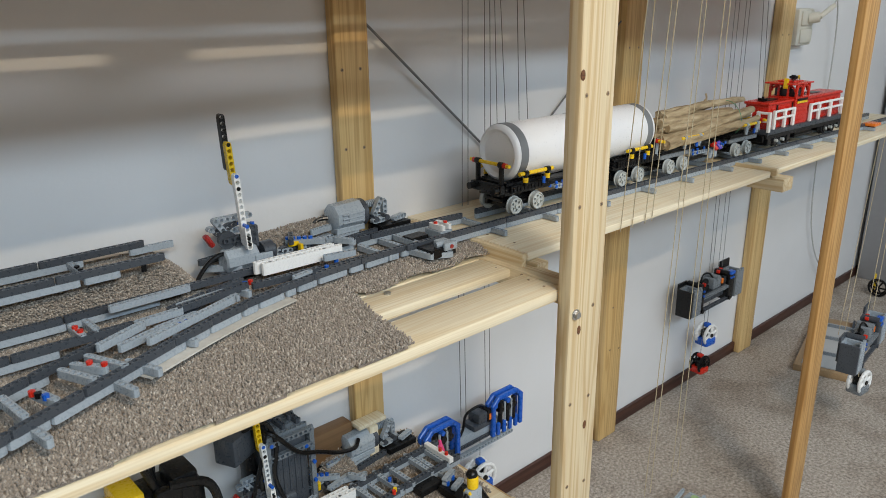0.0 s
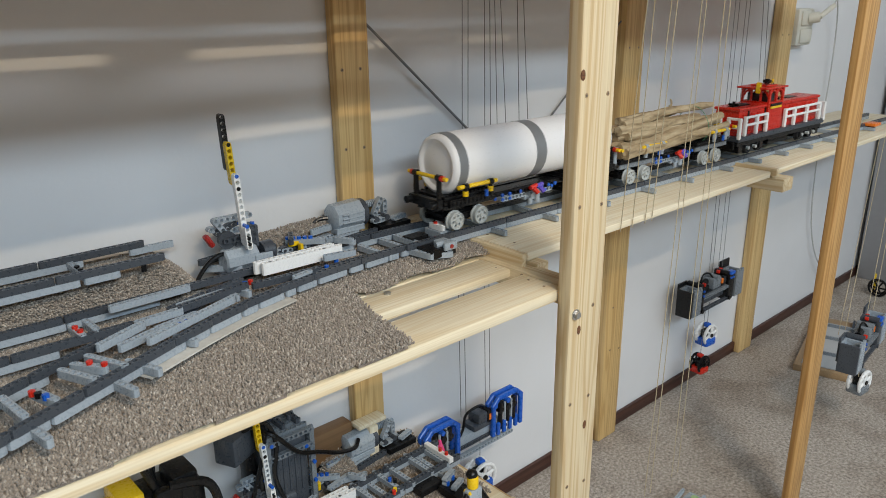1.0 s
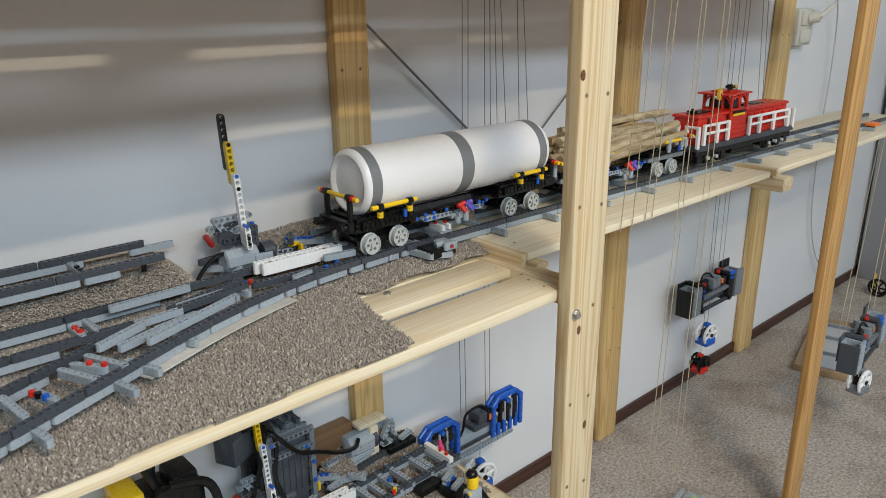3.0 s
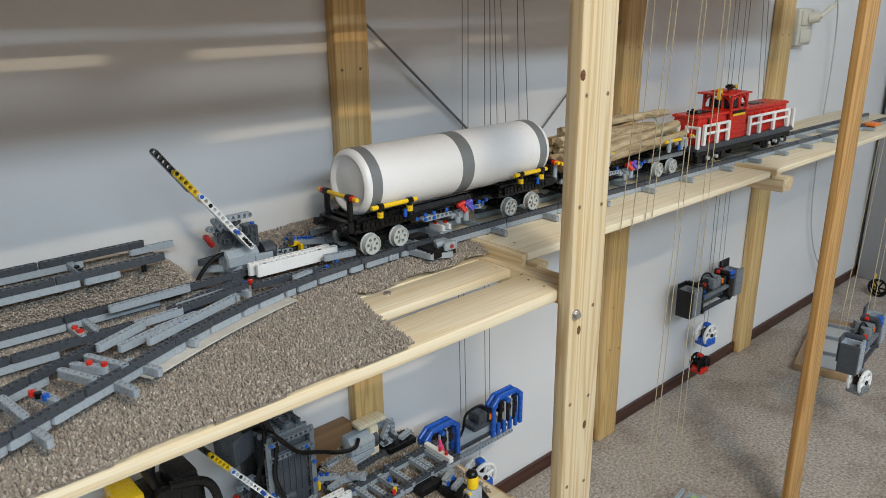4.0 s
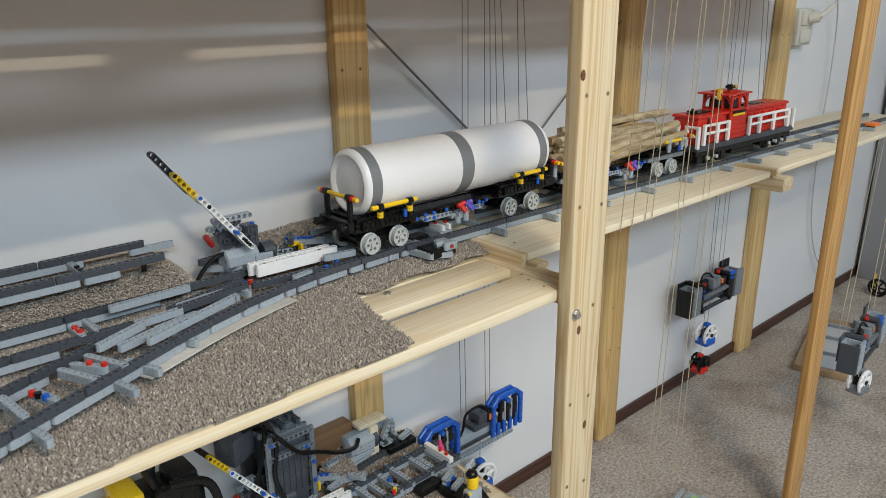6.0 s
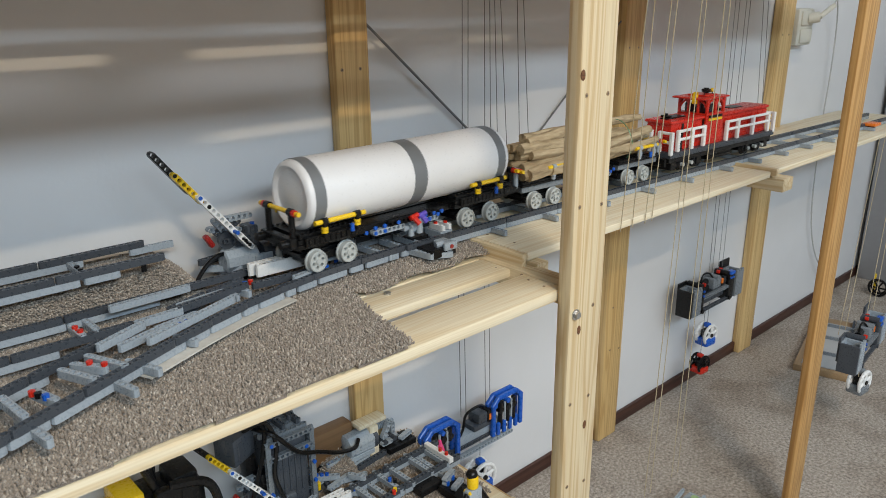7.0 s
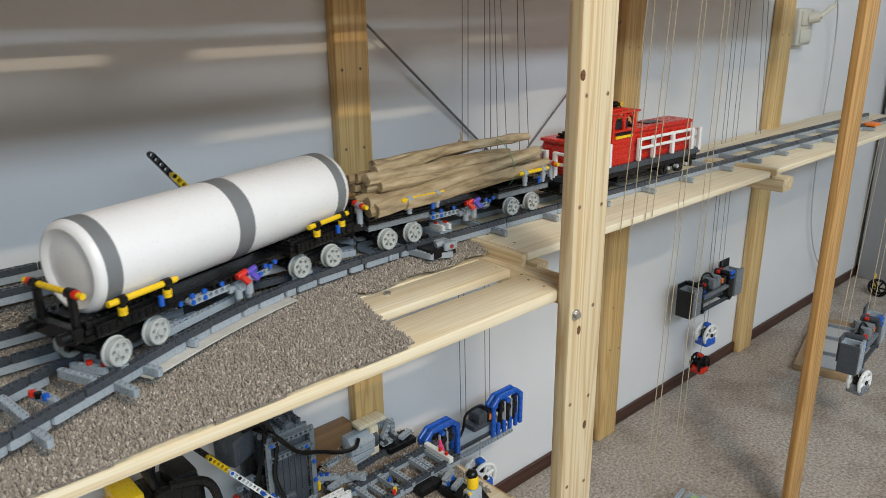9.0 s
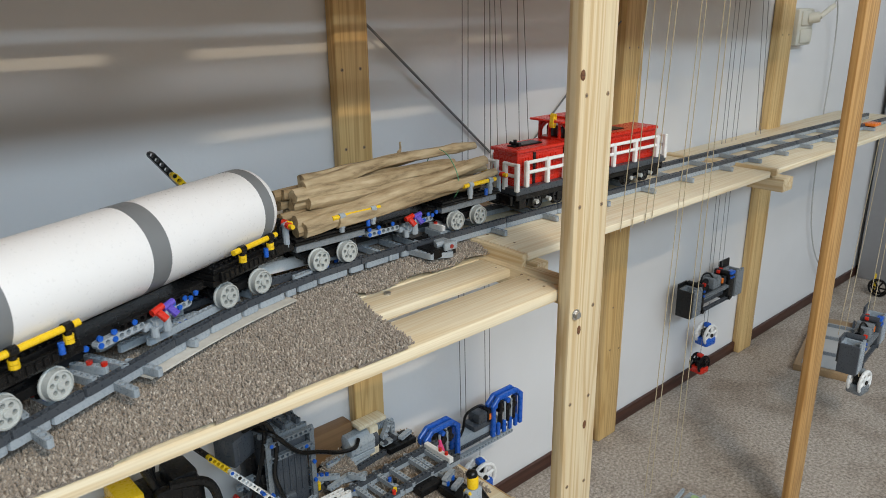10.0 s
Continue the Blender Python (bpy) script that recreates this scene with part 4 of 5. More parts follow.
def log_wagon():
    w = thing("log_wagon", "toy flat wagon loaded with a bundle of dry sticks", "wagon")
    underframe(w, 0.17, BLACK)
    for x0, x1 in ((-0.180, -0.066), (0.066, 0.190)):
        bm = bmesh.new()
        layered(bm, x0, x1, 0.035, 0.040, 0.048, 2, 0.002)
        part("deck", bm, BLACK, w)
        bm = bmesh.new()
        layered(bm, x0 + 0.004, x1 - 0.004, 0.031, 0.030, 0.0395, 1, 0.002)
        part("deck_base", bm, MID, w)
    for y in (-0.0410, 0.0410):
        side_rail(w, -0.128, -0.052, y, 0.066, GREY, GREY)
        side_rail(w, 0.104, 0.172, y, 0.066, GREY, GREY)
    end_rail(w, -0.186, 0.068, GREY)
    end_rail(w, 0.196, 0.068, GREY)
    bm = bmesh.new()
    box(bm, (-0.20, -0.03, 0.034), (-0.178, 0.03, 0.044), 0.001)
    part("buffer_beam", bm, BLACK, w)
    for x0, x1 in ((-0.235, -0.18), (0.18, 0.235)):
        bm = bmesh.new()
        box(bm, (x0, -0.005, 0.022), (x1, 0.005, 0.030), 0.001)
        part("coupling", bm, BLACK, w)
    valve(w, 0.010)
    rnd = random.Random(11)
    for count, z0, z1, half, r in ((5, 0.056, 0.055, 0.026, 0.0078), (4, 0.069, 0.068, 0.024, 0.0082), (4, 0.083, 0.080, 0.022, 0.0080), (3, 0.096, 0.092, 0.013, 0.0076)):
        for k in range(count):
            y = half - 2 * half * k / (count - 1)
            reach = rnd.uniform(-0.012, 0.026)
            stick(w, rnd, (-0.172 + reach, y + rnd.uniform(-0.003, 0.003), z0 + rnd.uniform(-0.002, 0.002)),
                  (0.178 + rnd.uniform(-0.05, 0.012), 0.75 * y + rnd.uniform(-0.008, 0.008), z1 + rnd.uniform(-0.003, 0.004)), r * rnd.uniform(0.8, 1.12))
    # two thick ones lean across the near side, one lies on top
    stick(w, rnd, (-0.166, -0.034, 0.058), (0.170, -0.020, 0.091), 0.0112, 0.7)
    stick(w, rnd, (-0.120, -0.037, 0.058), (0.184, -0.030, 0.074), 0.0088, 0.7)
    stick(w, rnd, (-0.150, -0.014, 0.104), (0.172, 0.004, 0.110), 0.0085, 1.2)
    stick(w, rnd, (-0.138, 0.008, 0.108), (0.060, 0.014, 0.106), 0.0080)
    stick(w, rnd, (0.020, 0.002, 0.112), (0.028, 0.006, 0.134), 0.0026)
    bm = bmesh.new()
    sweep(bm, [(0.095 + 0.004 * math.sin(a * 2), -0.004 + 0.036 * math.cos(a), 0.078 + 0.038 * math.sin(a)) for a in [k * math.tau / 24 for k in range(25)]], 0.0007, 6)
    part("green_wire", bm, plastic("green_wire_plastic", (0.10, 0.30, 0.16)), w)
    WAGONS.append((w, 1.006, 1.253, [bogie(w, -0.1235, 0.046, BLACK, WHEEL_ME, 0.014), bogie(w, 0.1235, 0.046, BLACK, WHEEL_ME, 0.014)]))


def railing(owner, pts, z0, z1):
    """White posts at the given places with a top and a middle bar between them."""
    for z in (z1 - 0.003, (z0 + z1) / 2 + 0.002):
        bm = bmesh.new()
        tube(bm, (*pts[0], z), (*pts[-1], z), 0.0030, 10)
        part("railing_bar", bm, WHITE, owner)
    for x, y in pts:
        bm = bmesh.new()
        box(bm, (x - 0.0038, y - 0.0038, z0), (x + 0.0038, y + 0.0038, z1), 0.0014)
        part("railing_post", bm, WHITE, owner)


def loco():
    w = thing("diesel_locomotive", "red toy diesel locomotive with white railings", "locomotive")
    bm = bmesh.new()
    box(bm, (-0.196, -0.034, 0.020), (0.198, 0.034, 0.030), 0.001)
    layered(bm, -0.045, 0.050, 0.026, 0.006, 0.020, 2)
    for x in (-0.19, -0.10, 0.09, 0.168):
        box(bm, (x, -0.035, 0.006), (x + 0.016, 0.035, 0.022), 0.001)
    for x in (-0.205, 0.200):
        box(bm, (x, -0.030, 0.014), (x + 0.006, 0.030, 0.030), 0.001)
    part("underframe", bm, BLACK, w)
    bm = bmesh.new()
    box(bm, (-0.200, -0.0385, 0.0305), (0.202, 0.0385, 0.041), 0.0006)
    part("deck", bm, DARK, w)
    # bonnets of stacked bricks
    for x0, x1, top in ((-0.188, -0.078, 0.098), (-0.008, 0.180, 0.096)):
        bm = bmesh.new()
        z, k = 0.0412, 0
        while z < top - 0.004:
            e = 0.0005 * (k % 2)
            box(bm, (x0 + e, -0.027 + e, z), (x1 - e, 0.027 - e, z + 0.0094), 0.0004)
            z, k = z + 0.0096, k + 1
        box(bm, (x0 - 0.004, -0.030, top - 0.004), (x1 + 0.003, 0.030, top + 0.0015), 0.0012)
        for j in range(int((x1 - x0) / 0.032)):
            x = x0 + 0.012 + j * 0.032
            for q in range(3):
                box(bm, (x + q * 0.006, -0.0285, 0.064), (x + q * 0.006 + 0.0035, -0.0265, 0.086), 0.0004)
        part("bonnet", bm, RED, w)
        bm = bmesh.new()
        m = (x0 + x1) / 2
        box(bm, (m - 0.026, -0.010, top + 0.001), (m + 0.020, 0.014, top + 0.004), 0.0008)
        part("roof_plate", bm, BLACK, w)
        bm = bmesh.new()
        box(bm, (x0 + 0.012, -0.008, top + 0.001), (x0 + 0.036, 0.008, top + 0.0035), 0.0006)
        tube(bm, (x0 + 0.022, 0, top + 0.003), (x0 + 0.022, 0, top + 0.012), 0.003, 10)
        for dy in (-0.011, 0.011):
            tube(bm, (x0 + 0.022, 0, top + 0.005), (x0 + 0.022, dy, top + 0.006), 0.0026, 8)
        part("roof_fitting", bm, BLACK, w)
    for x in (-0.150, -0.0775):
        for y in (-0.0278, 0.0278):
            bm = bmesh.new()
            box(bm, (x - 0.003, y - 0.0008, 0.0415), (x + 0.003, y + 0.0008, 0.092), 0.0004)
            part("black_trim", bm, BLACK, w)
    # cab
    bm = bmesh.new()
    for k in range(6):
        e = 0.0004 * (k % 2)
        box(bm, (-0.076 + e, -0.033 + e, 0.0412 + k * 0.0096), (-0.010 - e, 0.033 - e, 0.0506 + k * 0.0096), 0.0004)
    for y in (-0.031, 0.031):
        for x in (-0.073, -0.043, -0.013):
            box(bm, (x - 0.003, y - 0.0025, 0.098), (x + 0.003, y + 0.0025, 0.131), 0.0006)
        for k in range(9):
            a = math.pi * k / 8
            for cx in (-0.058, -0.028):
                c = Vector((cx - 0.013 * math.cos(a), y, 0.116 + 0.012 * math.sin(a)))
                d = Vector((cx - 0.013 * math.cos(a + math.pi / 8), y, 0.116 + 0.012 * math.sin(a + math.pi / 8)))
                if k < 8:
                    tube(bm, c, d, 0.0024, 6)
    for x in (-0.073, -0.013):
        for y in (-0.011, 0.011):
            box(bm, (x - 0.0025, y - 0.002, 0.098), (x + 0.0025, y + 0.002, 0.131), 0.0006)
        for k in range(8):
            a, b = math.pi * k / 8, math.pi * (k + 1) / 8
            tube(bm, (x, -0.028 * math.cos(a), 0.114 + 0.016 * math.sin(a)), (x, -0.028 * math.cos(b), 0.114 + 0.016 * math.sin(b)), 0.0024, 6)
    box(bm, (-0.076, -0.033, 0.0985), (-0.010, 0.033, 0.1025), 0.0006)
    part("cab", bm, RED, w)
    bm = bmesh.new()
    box(bm, (-0.096, -0.036, 0.131), (0.000, 0.036, 0.1345), 0.0012)
    box(bm, (-0.066, -0.020, 0.1343), (-0.020, 0.020, 0.1375), 0.0010)
    part("roof", bm, RED, w)
    bm = bmesh.new()
    box(bm, (-0.066, -0.024, 0.1028), (-0.020, 0.024, 0.120), 0.001)
    part("cab_interior", bm, GLASS, w)
    for z, mat, name in ((0.0905, YELLOW, "yellow_stripe"), (0.0965, BLACK, "black_stripe")):
        for y in (-0.0342, 0.0342):
            bm = bmesh.new()
            box(bm, (-0.068, y - 0.0012, z - 0.0024), (-0.020, y + 0.0012, z + 0.0024), 0.0004)
            part(name, bm, mat, w)
    beam(w, 3, YELLOW, pose(-0.094, -0.014, 0.126, 90, -84, 0), "yellow_beam")
    bm = bmesh.new()
    tube(bm, (-0.030, 0.0, 0.137), (-0.030, 0.0, 0.148), 0.0052, 10)
    box(bm, (-0.036, -0.010, 0.140), (-0.024, 0.008, 0.146), 0.001)
    for k in range(6):
        a, b = math.pi * k / 6, math.pi * (k + 1) / 6
        tube(bm, (-0.052 - 0.016 * math.cos(a), -0.018, 0.137 + 0.010 * math.sin(a)), (-0.052 - 0.016 * math.cos(b), -0.018, 0.137 + 0.010 * math.sin(b)), 0.0008, 6)
    part("horn", bm, BLACK, w)
    rod(w, (-0.026, -0.010, 0.140), (-0.026, -0.010, 0.148), 0.0030, YELLOW, "yellow_light")
    for y in (-0.0365, 0.0365):
        railing(w, [(-0.176, y), (-0.128, y), (-0.086, y)], 0.041, 0.083)
        railing(w, [(0.000, y), (0.044, y), (0.106, y), (0.172, y)], 0.041, 0.083)
    for x in (-0.197, 0.199):
        railing(w, [(x, -0.036), (x, -0.010)], 0.036, 0.081)
        railing(w, [(x, 0.010), (x, 0.036)], 0.036, 0.081)
    rod(w, (-0.206, -0.018, 0.062), (-0.206, 0.004, 0.062), 0.003, YELLOW, "yellow_bar")
    rod(w, (-0.206, -0.022, 0.062), (-0.206, -0.014, 0.062), 0.0038, RED, "red_tip")
    bm = bmesh.new()
    box(bm, (-0.225, -0.005, 0.020), (-0.19, 0.005, 0.028), 0.001)
    part("coupling", bm, BLACK, w)
    for x in (-0.150, -0.120, 0.100, 0.130, 0.160):
        rod(w, (x, -0.0375, 0.013), (x, -0.030, 0.013), 0.0038, WHEEL, "axle_box")
    WAGONS.append((w, 1.431, 1.671, [bogie(w, -0.12, 0.050, BLACK, LOCO_WHEEL_ME, 0.0125, 0.028), bogie(w, 0.12, 0.050, BLACK, LOCO_WHEEL_ME, 0.0125, 0.028)]))


tank_wagon(), log_wagon(), loco()

# ---- lower storey ----
DZ = -0.388


def low_height(x, y):
    return 0.6610 + DZ + 0.002 * math.sin(x * 33) * math.sin(y * 21) + 0.012 * ease(y, 0.86, 0.90) * ease(x, 0.54, 0.58) + 0.030 * ease(y, 0.845, 0.870) * ease(x, 0.525, 0.545) * (1 - ease(x, 0.575, 0.60))


carpet("lower_carpet", "beige shag carpet offcut under the lower toy track", lambda x, y: x < 0.725 and y < 0.905 and (y > 0.69 or x < 0.60), low_height, 0.44, 0.727, 0.62, 0.908, step=0.003, seed=5)
LOW = thing("lower_track", "toy track of grey beams on the lower storey", "track")
for off in (-G, G):
    lay(LOW, "rail", line, -0.03, 0.45, off, 15, RAIL + DZ - 0.0039, DARK)
    lay(LOW, "rail_base", line, -0.03, 0.45, off, 15, RAIL + DZ - 0.0118, GREY)
for s in (0.0, 0.035, 0.075, 0.10, 0.145, 0.19, 0.235):
    sleeper(LOW, line, s, 0.030, 0.03, RAIL + DZ - 0.006)
for s in (0.02, 0.12, 0.21):
    sleeper(LOW, line, s, 0.05, 0.034, RAIL + DZ - 0.0117)
for mat, x, y in ((BLUE, 0.60, 0.792), (BLACK, 0.604, 0.784), (RED, 0.585, 0.762), (YELLOW, 0.590, 0.766)):
    pin(LOW, mat, x, y, RAIL + DZ + 0.002)
bm = bmesh.new()
box(bm, (0.700, 0.762, RAIL + DZ - 0.003), (0.709, 0.826, RAIL + DZ + 0.007), 0.001)
one("white_stop_block", bm, WHITE, "white toy beam across the track's end", "block")
for y in (0.79, 0.775):
    bm = bmesh.new()
    tube(bm, (0.7045, y, RAIL + DZ + 0.006), (0.7045, y, RAIL + DZ + 0.012), 0.003, 10)
    one("red_stud", bm, RED, "small red toy stud on the white stop block", "stud", group="red studs")
signal(DZ), points_motor(DZ), linkage(DZ), tie_bar(DZ)
bm = bmesh.new()
box(bm, (0.625, 0.745, 0.272), (0.668, 0.775, 0.284), 0.001)
box(bm, (0.655, 0.690, 0.270), (0.690, 0.740, 0.283), 0.001)
one("black_plate", bm, BLACK, "black toy plates beside the lower track", "plate")
own = thing("track_sensor", "light grey toy sensor on a black base", "sensor", pose(0.675, 0.735, 0.285))
for k, (y, z) in enumerate(((0, 0), (0, 0.008), (-0.02, 0.002))):
    beam(own, 4, GREY, pose(-0.01, y, z, 90, 0, 20), "beam")
pin(own, BLUE, -0.008, -0.004, 0.001), pin(own, BLUE, 0.008, 0.002, 0.001)

# battery box in its frame
own = thing("battery_box", "dark grey toy battery box in a light grey frame", "battery box", pose(0.463, 0.878, 0.256))
bm = bmesh.new()
box(bm, (-0.030, -0.026, 0.0), (0.030, 0.030, 0.140), 0.003)
part("case", bm, DARK, own)
bm = bmesh.new()
for k in range(5):
    box(bm, (-0.022 + k * 0.010, -0.0275, 0.050), (-0.017 + k * 0.010, -0.0255, 0.118), 0.0006)
part("rib", bm, DARK, own)
for x in (-0.036, 0.036):
    for y in (-0.030, 0.026):
        piece("upright_beam", arm(19, MID), own, pose(x, y, 0.006, 0, -90, 0))
for z in (0.126, 0.150):
    beam(own, 9, MID, pose(-0.032, -0.033, z, 90, 0, 0), "front_beam")
for y in (-0.024, -0.008, 0.010, 0.026):
    beam(own, 9, MID, pose(-0.034, y, 0.154, 0, 0, 0), "top_beam")
for x in (-0.026, -0.002, 0.022):
    beam(own, 6, DARK, pose(x, -0.018, 0.162, 0, 0, 90), "top_beam")
for x, y in ((-0.026, -0.014), (-0.010, 0.006), (0.014, -0.010), (0.022, 0.018), (-0.002, 0.022)):
    pin(own, DARK, x, y, 0.168, 0.004, 0.004)
beam(own, 6, MID, pose(0.039, -0.028, 0.146, 0, 58, 90), "corner_beam")
for x, z in ((-0.032, 0.150), (0.024, 0.126), (0.036, 0.110), (0.036, 0.094), (0.036, 0.062), (-0.036, 0.070)):
    p = pin(own, BLUE, x, -0.036, z, 0.003, 0.002)
    p.matrix_basis = pose(x, -0.036, z, 90)
for mat, n, x, y, z, rx, ry, rz in ((GREY, 7, -0.010, -0.048, 0.030, 0, 0, 20), (MID, 8, 0.020, -0.052, 0.036, 0, 0, -42), (GREY, 6, 0.060, -0.036, 0.034, 90, 0, 12),
                                    (MID, 9, -0.050, -0.050, 0.020, 90, 0, 8), (DARK, 8, -0.060, -0.060, 0.012, 0, 0, 15), (GREY, 5, 0.078, -0.050, 0.026, 0, 0, -48), (MID, 6, 0.050, -0.046, 0.022, 0, 90, 30)):
    beam(own, n, mat, pose(x, y, z, rx, ry, rz), "bracket_beam")
for x, y in ((-0.008, -0.047), (0.006, -0.042), (0.024, -0.056), (0.036, -0.066), (0.081, -0.053), (0.088, -0.061)):
    pin(own, BLUE, x, y, 0.0405 if x < 0.04 else 0.0305, 0.0029, 0.0016)
own = thing("toy_control_unit", "dark grey toy control unit with black cables", "control unit", pose(0.394, 0.880, 0.256))
bm = bmesh.new()
box(bm, (-0.023, -0.018, 0.130), (0.023, 0.018, 0.172), 0.003, pose(0, 0, 0, 0, 0, 25))
box(bm, (-0.015, -0.0195, 0.138), (0.012, -0.0175, 0.164), 0.001, pose(0, 0, 0, 0, 0, 25))
part("case", bm, DARK, own)
bm = bmesh.new()
box(bm, (0.010, -0.008, 0.0), (0.026, 0.012, 0.131), 0.002)
tube(bm, (0.030, -0.012, 0.07), (0.030, -0.012, 0.10), 0.012, 12)
part("stand", bm, BLACK, own)


def cable(owner, pts, r, name="cable", mat=None):
    bm = bmesh.new()
    n, out = len(pts) * 6, []
    for k in range(n + 1):
        u = k / n * (len(pts) - 1)
        i = min(int(u), len(pts) - 2)
        f = u - i
        p0, p1, p2, p3 = (Vector(pts[max(0, min(len(pts) - 1, i + q))]) for q in (-1, 0, 1, 2))
        out.append(0.5 * (2 * p1 + (p2 - p0) * f + (2 * p0 - 5 * p1 + 4 * p2 - p3) * f * f + (3 * p1 - p0 - 3 * p2 + p3) * f ** 3))
    sweep(bm, out, r)
    return part(name, bm, mat or BLACK, owner)


cable(own, [(0.020, -0.010, 0.176), (0.034, -0.024, 0.178), (0.028, -0.030, 0.140), (0.004, -0.034, 0.075), (-0.008, -0.040, 0.030), (-0.02, -0.06, 0.004)], 0.0034)
cable(own, [(0.024, -0.010, 0.172), (0.042, -0.040, 0.166), (0.075, -0.046, 0.128), (0.110, -0.046, 0.112), (0.150, -0.040, 0.090), (0.190, -0.022, 0.072), (0.205, -0.01, 0.075)], 0.0034)
cable(own, [(0.010, -0.01, 0.172), (0.034, -0.03, 0.186), (0.046, -0.036, 0.150), (0.038, -0.040, 0.10), (0.050, -0.05, 0.05)], 0.0034)
bm = bmesh.new()
box(bm, (0.532, 0.895, 0.256), (0.606, 0.921, 0.350), 0.003)
one("cardboard_box", bm, pine("brown_cardboard", (0.22, 0.12, 0.055), (0.95, 0.93, 0.9), (0.20, 0.11, 0.05)), "low brown cardboard box behind the lower carpet", "box")
board("wood_block", (0.634, 0.8755, 0.343), (0.634, 0.9005, 0.343), 0.056, 0.008, PINE, "pale pine offcut fixed to the foot of the wall post", "block")
board("wood_block", (0.634, 0.888, 0.256), (0.634, 0.888, 0.3385), 0.030, 0.018, PINE, "upright pine offcut carrying a smaller one", "block")
# toy vehicle further along the lower storey
own = thing("toy_vehicle", "yellow and black toy vehicle parked on the lower storey", "toy vehicle", pose(0.243, 0.84, ZS + 0.001) @ Matrix.Diagonal((1, 1, 1.12, 1)))
bm = bmesh.new()
box(bm, (-0.060, -0.030, 0.0), (-0.012, 0.03, 0.145), 0.003)
box(bm, (-0.075, -0.030, 0.0), (-0.050, 0.03, 0.115), 0.003)
box(bm, (-0.030, -0.030, 0.130), (0.0, 0.03, 0.165), 0.003)
part("body", bm, YELLOW, own)
# black blocks standing in for the dark insides of cutouts in the body
for x0, x1, z0, z1 in ((-0.052, -0.036, 0.098, 0.118), (-0.030, -0.016, 0.060, 0.095), (-0.068, -0.056, 0.05, 0.09)):
    bm = bmesh.new()
    box(bm, (x0, -0.0315, z0), (x1, -0.0290, z1), 0.001)
    part("window", bm, BLACK, own)
bm = bmesh.new()
box(bm, (-0.046, -0.033, 0.122), (-0.034, -0.029, 0.136), 0.001)
part("red_connector", bm, RED, own)
bm = bmesh.new()
box(bm, (-0.010, -0.030, 0.0), (0.075, 0.03, 0.150), 0.004)
box(bm, (0.035, -0.028, 0.14), (0.07, 0.02, 0.166), 0.006)
box(bm, (0.010, -0.036, 0.115), (0.045, -0.02, 0.160), 0.006)
for k in range(3):
    tube(bm, (0.02, -0.02 + k * 0.012, 0.15), (0.005 + k * 0.01, -0.02 + k * 0.012, 0.19), 0.005, 10)
part("engine", bm, BLACK, own)
bm = bmesh.new()
box(bm, (0.012, -0.040, 0.060), (0.048, -0.029, 0.100), 0.004)
part("motor", bm, MID, own)
cable(own, [(0.03, -0.03, 0.16), (0.075, -0.04, 0.15), (0.085, -0.045, 0.10), (0.075, -0.04, 0.03), (0.09, -0.045, 0.005)], 0.006)
bm = bmesh.new()
box(bm, (0.33, 0.76, ZS), (0.41, 0.90, ZS + 0.05), 0.002)
one("white_box", bm, WHITE, "plain white box beside the toy vehicle", "box")
# a toy figure, as plain blocks
bm = bmesh.new()
box(bm, (0.644, 0.636, 0.263), (0.656, 0.662, 0.292), 0.002)
box(bm, (0.658, 0.636, 0.263), (0.670, 0.662, 0.292), 0.002)
tube(bm, (0.646, 0.653, 0.324), (0.630, 0.646, 0.312), 0.0052, 10)
tube(bm, (0.630, 0.646, 0.312), (0.616, 0.640, 0.316), 0.0046, 10)
tube(bm, (0.668, 0.653, 0.324), (0.679, 0.646, 0.302), 0.0052, 10)
bmesh.ops.create_uvsphere(bm, u_segments=16, v_segments=8, radius=0.0089, matrix=pose(0.657, 0.6555, 0.3525) @ Matrix.Diagonal((1, 1, 0.85, 1)))
n_dark = len(bm.faces)
lathe(bm, [(0.331, 0.0062), (0.333, 0.0084), (0.348, 0.0086), (0.351, 0.0070)], 18, pose(0.657, 0.6535, 0, 0, -90, 0))
tube(bm, (0.616, 0.640, 0.316), (0.607, 0.637, 0.317), 0.0048, 10)
n_yellow = len(bm.faces)
box(bm, (0.6435, 0.6455, 0.290), (0.6705, 0.6615, 0.331), 0.004)
for k, f in enumerate(list(bm.faces)):
    f.material_index = 0 if k < n_dark else 1 if k < n_yellow else 2
fig = one("toy_figure", bm, BLACK, "small toy figure in black and grey with a yellow head", "toy figure", pose(-0.012, 0, 0.0))
fig.data.materials.append(YELLOW)
fig.data.materials.append(GREY)
board("plank", (0.60, 0.640, ZS + 0.002), (0.745, 0.640, ZS + 0.002), 0.05, 0.008, PINE, "thin pale plank under the toy figure")

# ---- braces, cords and lift cars ----
STEEL = plastic("dull_steel", (0.16, 0.16, 0.16), 0.4)
CORD = speckle("twine", [(0.35, 0.28, 0.17), (0.50, 0.42, 0.28), (0.62, 0.55, 0.40)], 900, 0.9, 0.3)


def cord(a, b, r=0.0008, mat=None, name="cord", label="taut twine cord of the toy lifts", cat="cord", sag=0.0):
    bm = bmesh.new()
    a, b = Vector(a), Vector(b)
    n = 6 if sag else 1
    last = a
    for k in range(1, n + 1):
        u = k / n
        c = a.lerp(b, u) + Vector((0, 0, -sag * 4 * u * (1 - u)))
        tube(bm, last, c, r, 6)
        last = c
    return one(name, bm, mat or CORD, label, cat, group="lift cords" if cat == "cord" else "braces")


